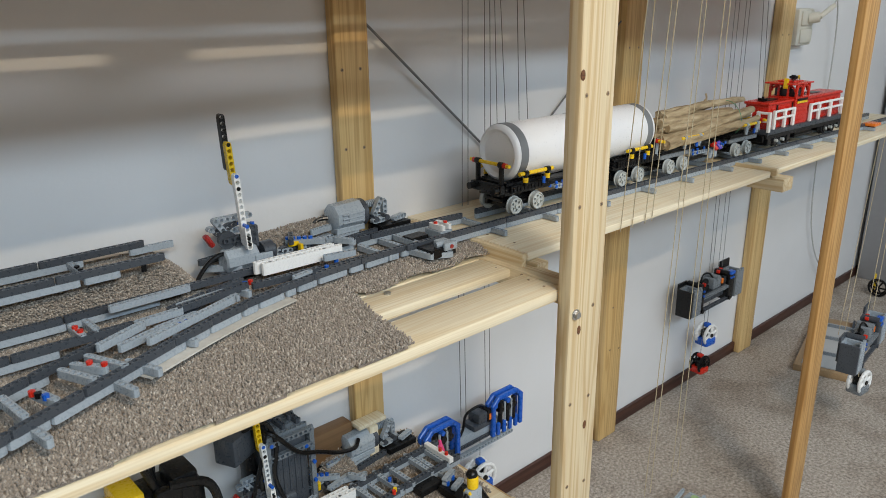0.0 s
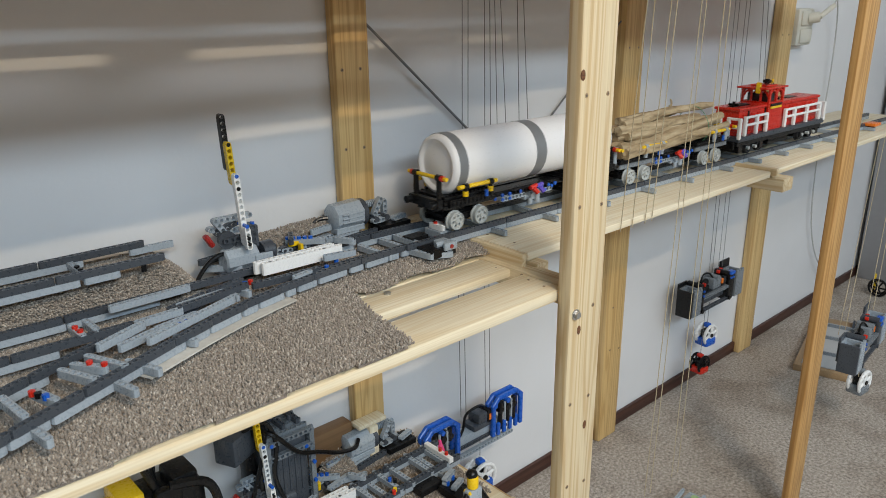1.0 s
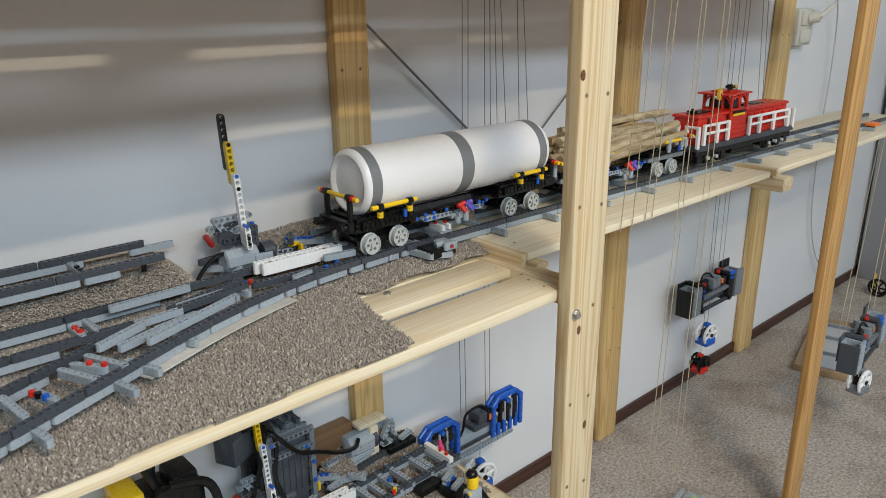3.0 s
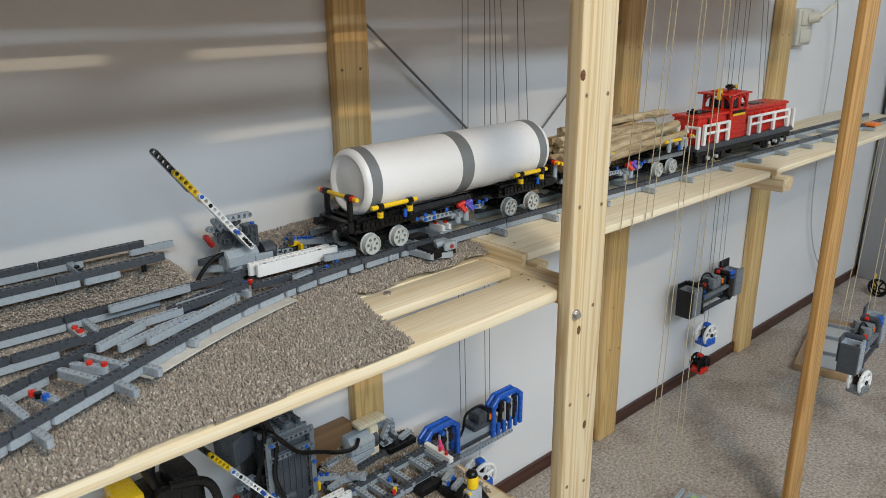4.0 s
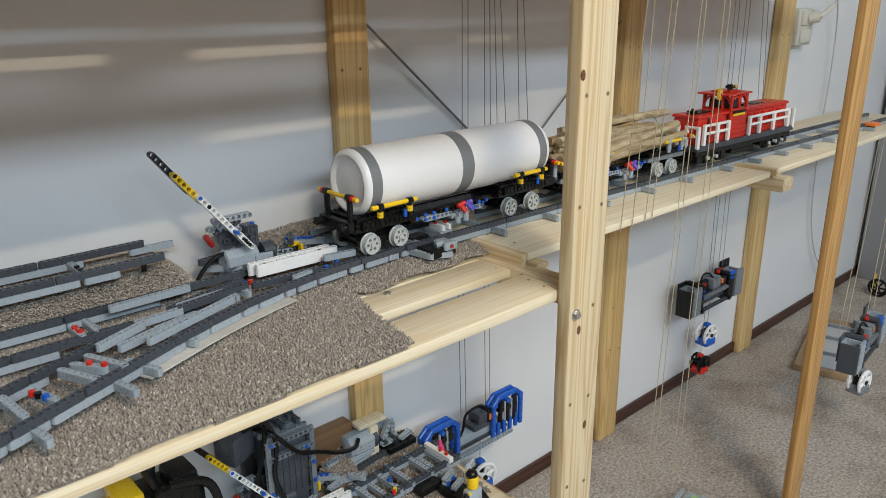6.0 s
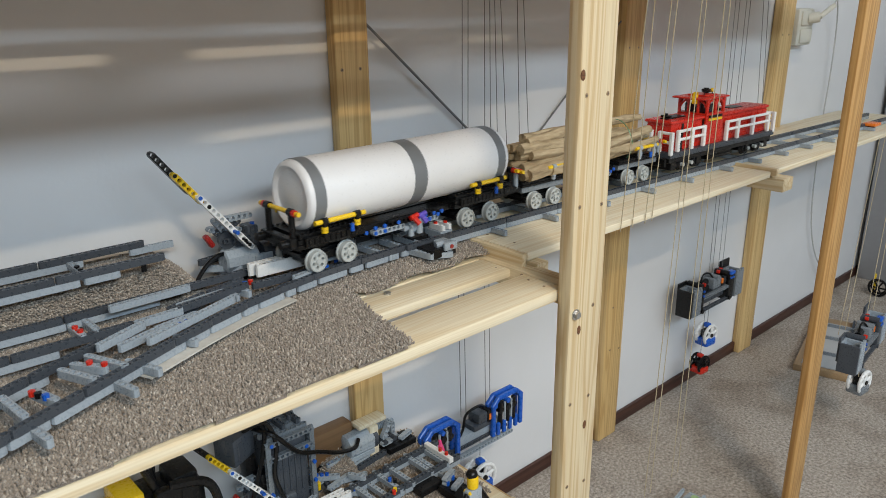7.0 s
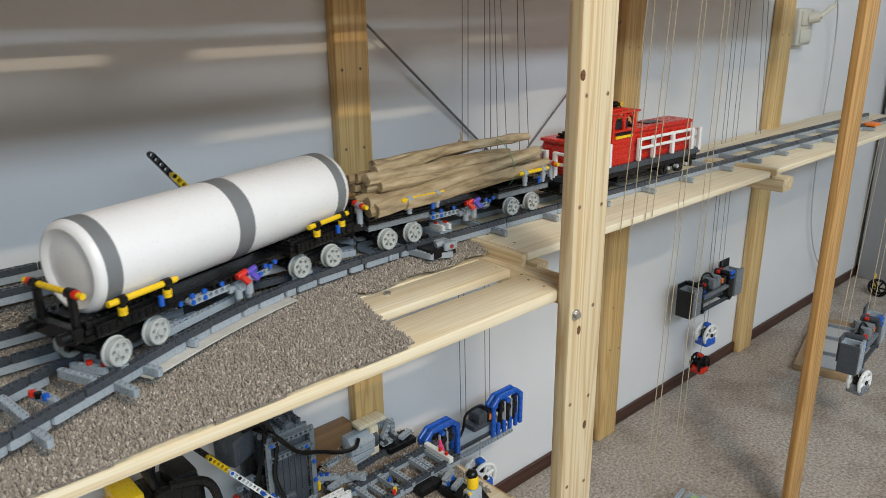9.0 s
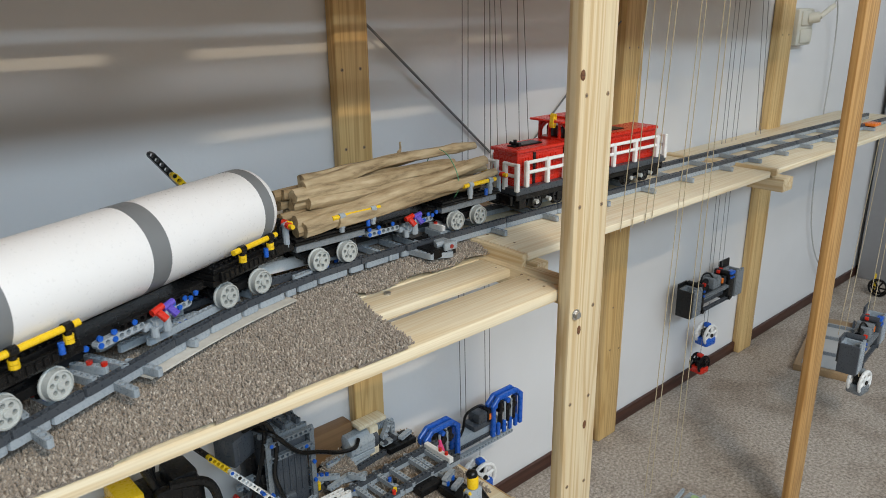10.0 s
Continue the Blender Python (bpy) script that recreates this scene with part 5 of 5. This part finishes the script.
cord((0.673, 0.905, 0.972), (0.945, 0.916, 0.745), 0.0022, STEEL, "brace_rod", "thin steel brace rod across the wall", "brace")
cord((1.303, 0.905, 0.960), (1.040, 0.916, 0.735), 0.0018, STEEL, "brace_rod", "thin steel brace rod across the wall", "brace")
for x0, x1 in ((0.864, 0.863), (0.877, 0.877), (0.914, 0.919), (0.926, 0.934), (0.937, 0.954), (0.950, 0.981), (0.992, 1.012), (1.007, 1.040)):
    cord((x0, 0.902, 1.03), (x1, 0.902, ZP), 0.0007, STEEL)
for x in (0.830, 0.843, 0.894, 0.906):
    cord((x, 0.880, ZL - 0.02), (x, 0.872, 0.275), 0.0007, STEEL)
for x0, x1 in ((0.936, 0.974), (0.953, 1.006), (0.997, 1.043), (1.012, 1.063)):
    cord((x0, 0.607, 1.03), (x1, 0.6525, ZP - 0.002), 0.0008)
    cord((x1, 0.6525, ZP - 0.002), (x1, 0.6530, ZP - 0.016), 0.0008)
for x0, x1 in ((1.165, 1.120), (1.179, 1.141), (1.238, 1.219), (1.257, 1.242)):
    cord((x0, 0.655, 1.03), (x1, 0.655, 0.07), 0.0008)
for x0, x1 in ((1.712, 1.721), (1.732, 1.738), (1.765, 1.768), (1.784, 1.790)):
    cord((x0, 0.880, 1.03), (x1, 0.878, 0.33), 0.0007, STEEL)
for x0, x1 in ((1.846, 1.895), (1.872, 1.920)):
    cord((x0, 0.880, 1.03), (x1, 0.880, ZP), 0.0007, STEEL)
for x in (1.62, 1.66, 1.79, 1.83):
    cord((x + 0.44, 0.640, ZP), (x + 0.04, 0.530, 0.29), 0.0008)


def pulley(x, y, z, r, rim, hub, label):
    """Two spoked wheels side by side on an axle, with a block for weight between them."""
    own = thing("pulley_wheel", label, "pulley", pose(x, y, z, 0, 0, -6), "pulley weights")
    for y0 in (-0.013, 0.013):
        bm = bmesh.new()
        for k in range(18):
            a, b = math.tau * k / 18, math.tau * (k + 1) / 18
            tube(bm, (r * math.cos(a), y0, r * math.sin(a)), (r * math.cos(b), y0, r * math.sin(b)), r * 0.15, 8)
        for k in range(6):
            a = math.tau * k / 6 + 0.3
            tube(bm, (0, y0, 0), (r * math.cos(a), y0, r * math.sin(a)), r * 0.13, 6)
        tube(bm, (0, y0 - 0.003, 0), (0, y0 + 0.003, 0), r * 0.34, 12)
        part("wheel", bm, rim, own)
    bm = bmesh.new()
    tube(bm, (0, -0.019, 0), (0, 0.019, 0), r * 0.2, 10)
    box(bm, (-r * 0.5, -0.008, -r * 0.4), (r * 0.5, 0.008, r * 0.55), 0.002)
    part("axle_block", bm, BLACK if hub != BLACK else RED, own)
    bm = bmesh.new()
    box(bm, (-r * 0.85, -0.019, -r * 1.12), (r * 0.75, 0.019, -r * 0.30), 0.005)
    box(bm, (-r * 0.4, -0.009, -r * 0.7), (r * 0.6, 0.009, -r * 0.2), 0.003)
    part("weight", bm, hub, own)
    bm = bmesh.new()
    box(bm, (-r * 0.25, -0.008, r * 0.75), (r * 0.3, 0.008, r * 1.2), 0.003)
    part("hanger", bm, hub, own)
    return own


def blue_car():
    own = thing("lift_car", "blue and grey toy lift car hanging on cords", "lift car", pose(0.855, 0.868, 0.245))
    # two arched end frames with cut corners, each of a front and a back arch
    for cx, low in ((-0.092, 0.018), (0.075, -0.028)):
        for y in (-0.018, -0.004):
            bm = bmesh.new()
            box(bm, (0.033, y - 0.004, -0.028), (0.042, y + 0.004, 0.036), 0.0015)
            box(bm, (-0.042, y - 0.004, low), (-0.033, y + 0.004, 0.036), 0.0015)
            box(bm, (-0.026, y - 0.004, 0.044), (0.026, y + 0.004, 0.053), 0.0015)
            for sx in (-1, 1):
                box(bm, (-0.012, -0.004, -0.0044), (0.012, 0.004, 0.0044), 0.0015, pose(sx * 0.0315, y, 0.0415, 0, sx * 42, 0))
            for x in (-0.034, 0.0, 0.034):
                tube(bm, (x, y - 0.0045, 0.036), (x, y + 0.0045, 0.036), 0.0048, 10)
            part("end_frame", bm, BLUE, own, "", pose(cx, 0, 0))
        bm = bmesh.new()
        for x in (-0.016, 0.004, 0.020):
            tube(bm, (x, -0.016, 0.036), (x, -0.016, -0.010 if low < 0 else 0.012), 0.0045, 10)
            tube(bm, (x, -0.020, 0.020), (x, 0.018, 0.020), 0.0065, 10)
        part("gear_block", bm, BLACK, own, "", pose(cx, 0, 0))
        bm = bmesh.new()
        for x in (-0.006, 0.012):
            tube(bm, (x, -0.018, 0.034), (x, -0.018, -0.004), 0.0022, 8)
        part("axle", bm, GREY, own, "", pose(cx, 0, 0))
    for x in (0.052, 0.068, 0.084, 0.100):
        bm = bmesh.new()
        box(bm, (x - 0.004, -0.021, -0.030), (x + 0.004, -0.014, -0.004), 0.0015)
        part("blue_post", bm, BLUE, own)
    for y in (-0.016, 0.016):
        beam(own, 24, GREY, pose(-0.096, y, -0.036, 90, 0, 0), "bottom_beam")
        beam(own, 22, DARK, pose(-0.090, y * 0.6, -0.022, 90, 0, 0), "bottom_beam")
    bm = bmesh.new()
    box(bm, (-0.052, -0.011, -0.024), (0.066, 0.013, 0.000), 0.002)
    part("panel", bm, GREY, own)
    bm = bmesh.new()
    box(bm, (-0.010, -0.016, -0.001), (0.044, 0.016, 0.010), 0.002)
    box(bm, (0.002, -0.016, 0.010), (0.026, 0.014, 0.030), 0.003)
    part("motor", bm, DARK, own)
    bm = bmesh.new()
    box(bm, (0.024, -0.017, 0.006), (0.036, 0.012, 0.032), 0.002)
    part("switch", bm, BLACK, own)
    bm = bmesh.new()
    box(bm, (0.0275, -0.0185, 0.012), (0.0325, -0.0165, 0.024), 0.0006)
    part("orange_slider", bm, ORANGE, own)
    cable(own, [(0.03, 0, 0.03), (0.01, -0.004, 0.042), (-0.02, -0.004, 0.036), (-0.03, -0.006, 0.010), (-0.045, -0.008, -0.005)], 0.0026)
    bm = bmesh.new()
    tube(bm, (-0.098, -0.018, 0.004), (-0.098, -0.018, 0.026), 0.009, 14, 0.002)
    tube(bm, (-0.098, -0.018, -0.024), (-0.098, -0.018, -0.004), 0.003, 10)
    part("pink_cone", bm, plastic("pink_plastic", (0.75, 0.06, 0.22)), own)
    return own


def panel_car(m, dark, label, block):
    own = thing("lift_car", label, "lift car", m)
    for lo, hi in (((-0.128, -0.024, -0.040), (-0.122, 0.018, 0.030)), ((-0.120, 0.018, -0.020), (-0.080, 0.023, 0.040)),
                   ((0.084, 0.018, -0.010), (0.132, 0.023, 0.050))):
        bm = bmesh.new()
        box(bm, lo, hi, 0.001)
        part("end_panel", bm, dark, own)
    # two open boxes of stacked bricks with notched tops
    for x in (-0.121, 0.090):
        bm = bmesh.new()
        for k in range(7):
            z = -0.038 + k * 0.0096
            for y in (-0.026, 0.012):
                box(bm, (x, y, z), (x + 0.038, y + 0.006, z + 0.0092), 0.0005)
            box(bm, (x + 0.032, -0.020, z), (x + 0.038, 0.012, z + 0.0092), 0.0005)
        box(bm, (x, -0.020, -0.038), (x + 0.032, 0.012, -0.033), 0.0005)
        for k in range(3):
            box(bm, (x + 0.002 + k * 0.013, -0.026, 0.029), (x + 0.010 + k * 0.013, -0.020, 0.035), 0.0006)
        for k in range(5):
            tube(bm, (x + 0.005 + (k % 2) * 0.016, -0.0275, -0.03 + k * 0.012), (x + 0.005 + (k % 2) * 0.016, -0.025, -0.03 + k * 0.012), 0.0022, 8)
        part("brick_block", bm, block, own)
    for x0, x1, xt in ((-0.080, -0.066, -0.072), (0.056, 0.084, 0.064)):
        bm = bmesh.new()
        box(bm, (x0, -0.024, -0.040), (x1, -0.014, 0.030), 0.002)
        box(bm, (x0, 0.010, -0.040), (x1, 0.022, 0.033), 0.002)
        box(bm, (x0, -0.014, -0.040), (x1, 0.010, -0.024), 0.002)
        tube(bm, (xt, -0.02, 0.030), (xt, 0.02, 0.030), 0.008, 12)
        tube(bm, (xt, -0.027, -0.034), (xt, 0.02, -0.034), 0.006, 12)
        part("dark_block", bm, BLACK if dark == BLACK else DARK, own)
    for z in (-0.034, 0.0):
        beam(own, 16, DARK if z < 0 else MID, pose(-0.066, -0.020, z, 90, 0, 0), "beam")
    bm = bmesh.new()
    box(bm, (-0.060, -0.014, -0.024), (0.050, 0.014, -0.004), 0.002)
    part("motor_base", bm, DARK, own)
    bm = bmesh.new()
    box(bm, (-0.014, -0.018, 0.006), (0.026, 0.016, 0.034), 0.003)
    tube(bm, (0.006, -0.020, 0.034), (0.006, 0.016, 0.034), 0.008, 12)
    part("motor", bm, MID, own)
    bm = bmesh.new()
    box(bm, (-0.050, -0.010, 0.000), (-0.018, 0.016, 0.020), 0.003)
    tube(bm, (-0.052, 0.0, 0.026), (-0.020, 0.002, 0.026), 0.009, 10)
    box(bm, (0.030, -0.010, 0.002), (0.054, 0.016, 0.026), 0.003)
    part("gear_block", bm, BLACK, own)
    bm = bmesh.new()
    box(bm, (0.030, -0.0185, 0.012), (0.036, -0.0105, 0.026), 0.001)
    part("orange_slider", bm, ORANGE, own)
    bm = bmesh.new()
    box(bm, (0.062, -0.025, 0.028), (0.086, -0.010, 0.037), 0.002)
    part("blue_plate", bm, BLUE, own)
    for x, y in ((0.046, 0.006), (0.066, 0.010), (-0.068, -0.018)):
        bm = bmesh.new()
        box(bm, (x, y - 0.005, 0.030), (x + 0.007, y + 0.004, 0.039), 0.002)
        part("red_connector", bm, RED, own)
    cable(own, [(-0.05, 0, 0.02), (-0.04, 0, 0.048), (-0.01, 0, 0.046), (0.0, -0.01, 0.03)], 0.0024)
    for x, z in ((-0.073, 0.020), (-0.073, 0.008), (0.062, 0.022), (0.074, 0.022)):
        p = pin(own, BLUE, x, -0.025, z, 0.0032, 0.002)
        p.matrix_basis = pose(x, -0.025, z, 90)
    return own


blue_car()
panel_car(pose(1.708, 0.866, 0.290), BLACK, "black and grey toy lift car hanging at the wall", MID)
panel_car(pose(1.820, 0.529, 0.228, 0, 0, 6), DARK, "dark grey toy lift car hanging in the room", GREY)
pulley(0.880, 0.872, 0.130, 0.027, WHITE, BLUE, "white and blue toy pulley wheel hanging on cords")
pulley(1.722, 0.868, 0.160, 0.026, WHITE, BLUE, "white and blue toy pulley wheel under the lift car")
pulley(1.668, 0.850, 0.100, 0.022, BLACK, RED, "red and black toy pulley weight above the baseboard")
pulley(1.812, 0.516, 0.126, 0.027, WHITE, MID, "white toy pulley wheel under the hanging lift car")
for x, y, z in ((0.880, 0.872, 0.155), (1.722, 0.868, 0.185), (1.668, 0.850, 0.125)):
    cord((x, y, z), (x, y, 0.25), 0.0007, STEEL)
cord((1.80, 0.515, 0.14), (1.80, 0.52, 0.20), 0.0010)
own = thing("cord_basket", "light grey toy basket with a green block on the floor", "basket", pose(1.195, 0.600, -0.0185) @ Matrix.Diagonal((0.8, 0.8, 0.8, 1)))
for k, (y, n, yaw, z) in enumerate(((-0.03, 14, 12, 0.075), (0.03, 12, 8, 0.075), (-0.01, 8, -60, 0.082), (0.0, 7, 70, 0.07))):
    beam(own, n, GREY, pose(-0.04 + 0.02 * (k > 1), y, z, 0, 0, yaw), "beam")
bm = bmesh.new()
box(bm, (-0.04, -0.03, 0.023), (0.07, 0.035, 0.066), 0.004)
part("base", bm, GREY, own)
bm = bmesh.new()
tube(bm, (0.03, 0.0, 0.066), (0.03, 0.0, 0.085), 0.016, 16, 0.010)
part("green_block", bm, plastic("pale_green_plastic", (0.30, 0.42, 0.20)), own)

# ---- the far corner ----
bm = bmesh.new()
box(bm, (2.915, -0.9, 0.0), (2.978, 0.905, 0.86), 0.004)
one("grey_cabinet", bm, plastic("grey_cabinet_paint", (0.30, 0.30, 0.31), 0.5), "plain grey cabinet at the far wall", "cabinet")
own = thing("track_board", "cardboard sheet with white paper and dark toy track", "board", pose(2.215, 0.715, 0.0, 0, 0, 14))
bm = bmesh.new()
box(bm, (-0.20, -0.078, 0.0), (0.20, 0.078, 0.020), 0.002)
part("cardboard", bm, pine("tan_cardboard", (0.36, 0.24, 0.13), (0.95, 0.93, 0.9), (0.33, 0.22, 0.12)), own)
bm = bmesh.new()
box(bm, (-0.185, -0.050, 0.0202), (0.15, 0.060, 0.024), 0.001)
part("paper", bm, plastic("grey_white_paper", (0.42, 0.42, 0.42), 0.8), own)
for y in (-0.06, -0.051, 0.03, 0.039):
    beam(own, 42, BLACK if y in (-0.06, 0.03) else DARK, pose(-0.14, y, 0.028, 0, 0, 3), "rail")
for x in (-0.10, 0.02, 0.12):
    beam(own, 12, MID, pose(x, -0.06, 0.0282, 0, 0, 90), "sleeper")
bm = bmesh.new()
for k in range(24):
    a, b = math.tau * k / 24, math.tau * (k + 1) / 24
    for r, x in ((0.030, 0), (0.024, 0.010)):
        tube(bm, (x, r * math.cos(a), 0.034 + r * math.sin(a)), (x, r * math.cos(b), 0.034 + r * math.sin(b)), 0.004, 6)
for k in range(3):
    a = k * math.pi / 3
    tube(bm, (0, -0.03 * math.cos(a), 0.034 - 0.03 * math.sin(a)), (0, 0.03 * math.cos(a), 0.034 + 0.03 * math.sin(a)), 0.003, 6)
one("black_reel", bm, BLACK, "black wire reel leaning in the far corner", "reel", pose(2.76, 0.78, 0, 0, -4, 0))
bm = bmesh.new()
lathe(bm, [(0, 0.006), (0.05, 0.006), (0.058, 0.0035), (0.075, 0.003)], 14, pose(2.78, 0.80, 0, 0, -90, 0))
one("yellow_bottle", bm, YELLOW, "slim yellow bottle standing in the far corner", "bottle")
own = thing("wall_outlet", "cream surface-mounted wall outlet with a plug", "outlet", pose(2.145, WY, 0.925))
IVORY = plastic("ivory_plastic", (0.62, 0.60, 0.52), 0.4)
bm = bmesh.new()
box(bm, (-0.055, -0.030, -0.048), (0.040, -0.001, 0.048), 0.006)
box(bm, (-0.040, -0.034, 0.004), (0.030, -0.029, 0.042), 0.004)
box(bm, (-0.040, -0.034, -0.042), (0.030, -0.029, -0.004), 0.004)
part("cover", bm, IVORY, own)
bm = bmesh.new()
tube(bm, (0.0, -0.030, 0.022), (0.014, -0.055, 0.026), 0.014, 14)
tube(bm, (0.014, -0.055, 0.026), (0.05, -0.075, 0.055), 0.007, 10)
part("plug", bm, IVORY, own)
cable(own, [(0.05, -0.075, 0.055), (0.10, -0.06, 0.072), (0.20, -0.03, 0.01), (0.235, -0.02, -0.12), (0.24, -0.015, -0.35), (0.27, -0.015, -0.60), (0.36, -0.02, -0.76), (0.45, -0.05, -0.84)], 0.0020, "cord", plastic("grey_cord_plastic", (0.42, 0.42, 0.41), 0.5))
own = thing("track_buffer", "orange toy buffer stop at the track's end", "buffer stop", pose(2.19, 0.705, ZP))
bm = bmesh.new()
box(bm, (-0.022, -0.016, 0.010), (0.022, 0.016, 0.018), 0.002)
part("buffer_plate", bm, ORANGE, own)
for x in (-0.015, 0.0, 0.015):
    bm = bmesh.new()
    tube(bm, (x, 0, 0), (x, 0, 0.011), 0.005, 10)
    part("foot", bm, BLACK, own)

# ---- screws and bolt ----
HOLE = plastic("bored_wood", (0.38, 0.26, 0.15), 0.8)
ZINC, n_, l_, b_ = material("zinc", 0.35, 1.0)
b_.inputs["Base Color"].default_value = (0.55, 0.55, 0.54, 1)


def screw(x, y, z, rx, r, label, head=None):
    head = head or SCREW_HEAD
    own = thing("screw", label, "screw", pose(x, y, z, rx), "screws in the frame")
    bm = bmesh.new()
    tube(bm, (0, 0, -0.004), (0, 0, 0.0003), r, 14)
    part("countersink", bm, HOLE, own)
    bm = bmesh.new()
    tube(bm, (0, 0, -0.003), (0, 0, 0.0006), r * 0.55, 12)
    part("head", bm, head, own)


SCREW_HEAD = plastic("browned_screw", (0.13, 0.09, 0.06), 0.5)
for x, z in ((0.726, 0.893), (0.768, 0.892), (0.723, 0.757), (0.768, 0.753), (0.762, 0.616), (0.723, 0.481), (0.763, 0.480), (0.725, 0.349), (0.764, 0.341)):
    screw(x, 0.546, z, 90, 0.0031, "small countersunk screw in the front post")
for x, z in ((0.626, 0.909), (0.658, 0.909), (0.626, 0.795), (0.659, 0.794)):
    screw(x, 0.901, z, 90, 0.0027, "small dark screw in the wall post")
for x, z in ((1.325, 0.908), (1.357, 0.907), (1.328, 0.34), (1.326, 0.235), (1.362, 0.229), (2.013, 0.909), (2.049, 0.908)):
    screw(x, 0.896, z, 90, 0.0026, "small dark screw in the wall post")
for x, y in ((0.725, 0.640), (0.713, 0.590), (0.720, 0.684), (0.716, 0.62)):
    screw(x, y, ZL, 0, 0.0021, "small screw in the platform plank")
for x, y in ((0.775, 0.755), (0.775, 0.700)):
    screw(x, y, ZP, 0, 0.0021, "small screw in the track plank")
own = thing("hex_bolt", "zinc-plated hex bolt with a washer in the front post", "bolt", pose(0.725, 0.546, 0.613, 90))
bm = bmesh.new()
tube(bm, (0, 0, 0), (0, 0, 0.0016), 0.0075, 20)
part("washer", bm, ZINC, own)
bm = bmesh.new()
tube(bm, (0, 0, 0.0016), (0, 0, 0.0060), 0.0052, 6)
part("head", bm, ZINC, own)
own = thing("hex_bolt", "small zinc bolt head at the carpet's edge", "bolt", pose(0.546, 0.7105, ZL))
bm = bmesh.new()
tube(bm, (0, 0, 0), (0, 0, 0.003), 0.0048, 14)
part("head", bm, ZINC, own)

# ---- what moves ----
RUN = [(0, -0.285), (0.3, -0.281), (0.5, -0.257), (1.0, -0.158), (1.5, -0.075), (2.0, -0.004), (2.15, 0), (6.35, 0), (6.8, 0.060), (7.0, 0.092), (7.5, 0.169), (8.0, 0.246), (8.5, 0.319), (9.0, 0.392), (9.5, 0.466), (9.8, 0.503), (10.0, 0.510)]
SWING = [(0, 3.4), (3.25, 3.4), (3.5, 9.4), (3.7, 20.3), (3.8, 26.3), (3.9, 32.3), (4.0, 36.8), (4.1, 38.5), (10, 38.5)]


def run(t):
    """How far the train has gone past its stop at the signal."""
    ts, ds = [a for a, _ in RUN], [b for _, b in RUN]
    return sum(float(np.interp(t + 0.02 * k, ts, ds)) for k in range(-4, 5)) / 9


def motions():
    steps = [k / 15 for k in range(151)]
    for wagon, xa, xb, bogies in WAGONS:
        half = (xb - xa) / 2
        rows, turns = [], [[], []]
        for t in steps:
            d = run(t)
            (ax, ay, ah), (bx, by, bh) = [line(0.70 - x + d) for x in (xa, xb)]
            yaw = math.atan2(by - ay, bx - ax)
            rows.append((t, pose((ax + bx) / 2, (ay + by) / 2, RAIL, 0, 0, math.degrees(yaw))))
            for k, h in enumerate((ah, bh)):
                turns[k].append((t, pose((-half, half)[k], 0, 0, 0, 0, math.degrees(h - yaw))))
        walk(wagon, rows)
        for b, r in zip(bogies, turns):
            walk(b, r)
    for w, x, y, r, gap in WHEELS:
        walk(w, [(t, pose(x, y * gap, r) @ pose(0, 0, 0, 0, -math.degrees(run(t) / r)) @ pose(0, 0, 0, 0, 0, 0 if y < 0 else 180)) for t in steps])
    for ob, dz in DRIVES:
        rows = []
        for t, a in SWING:
            if ob.name.startswith("semaphore"):
                rows.append((t, pose(0, -0.008, 0) @ pose(0, 0, 0, 0, -(90 + a), 0) @ pose(0, 0, 0, 90)))
            else:
                rows.append((t, pose(0.418 - 0.008 * (a - 3.4) / 35, 0.815, 0.6835 + dz)))
        walk(ob, rows)


motions()
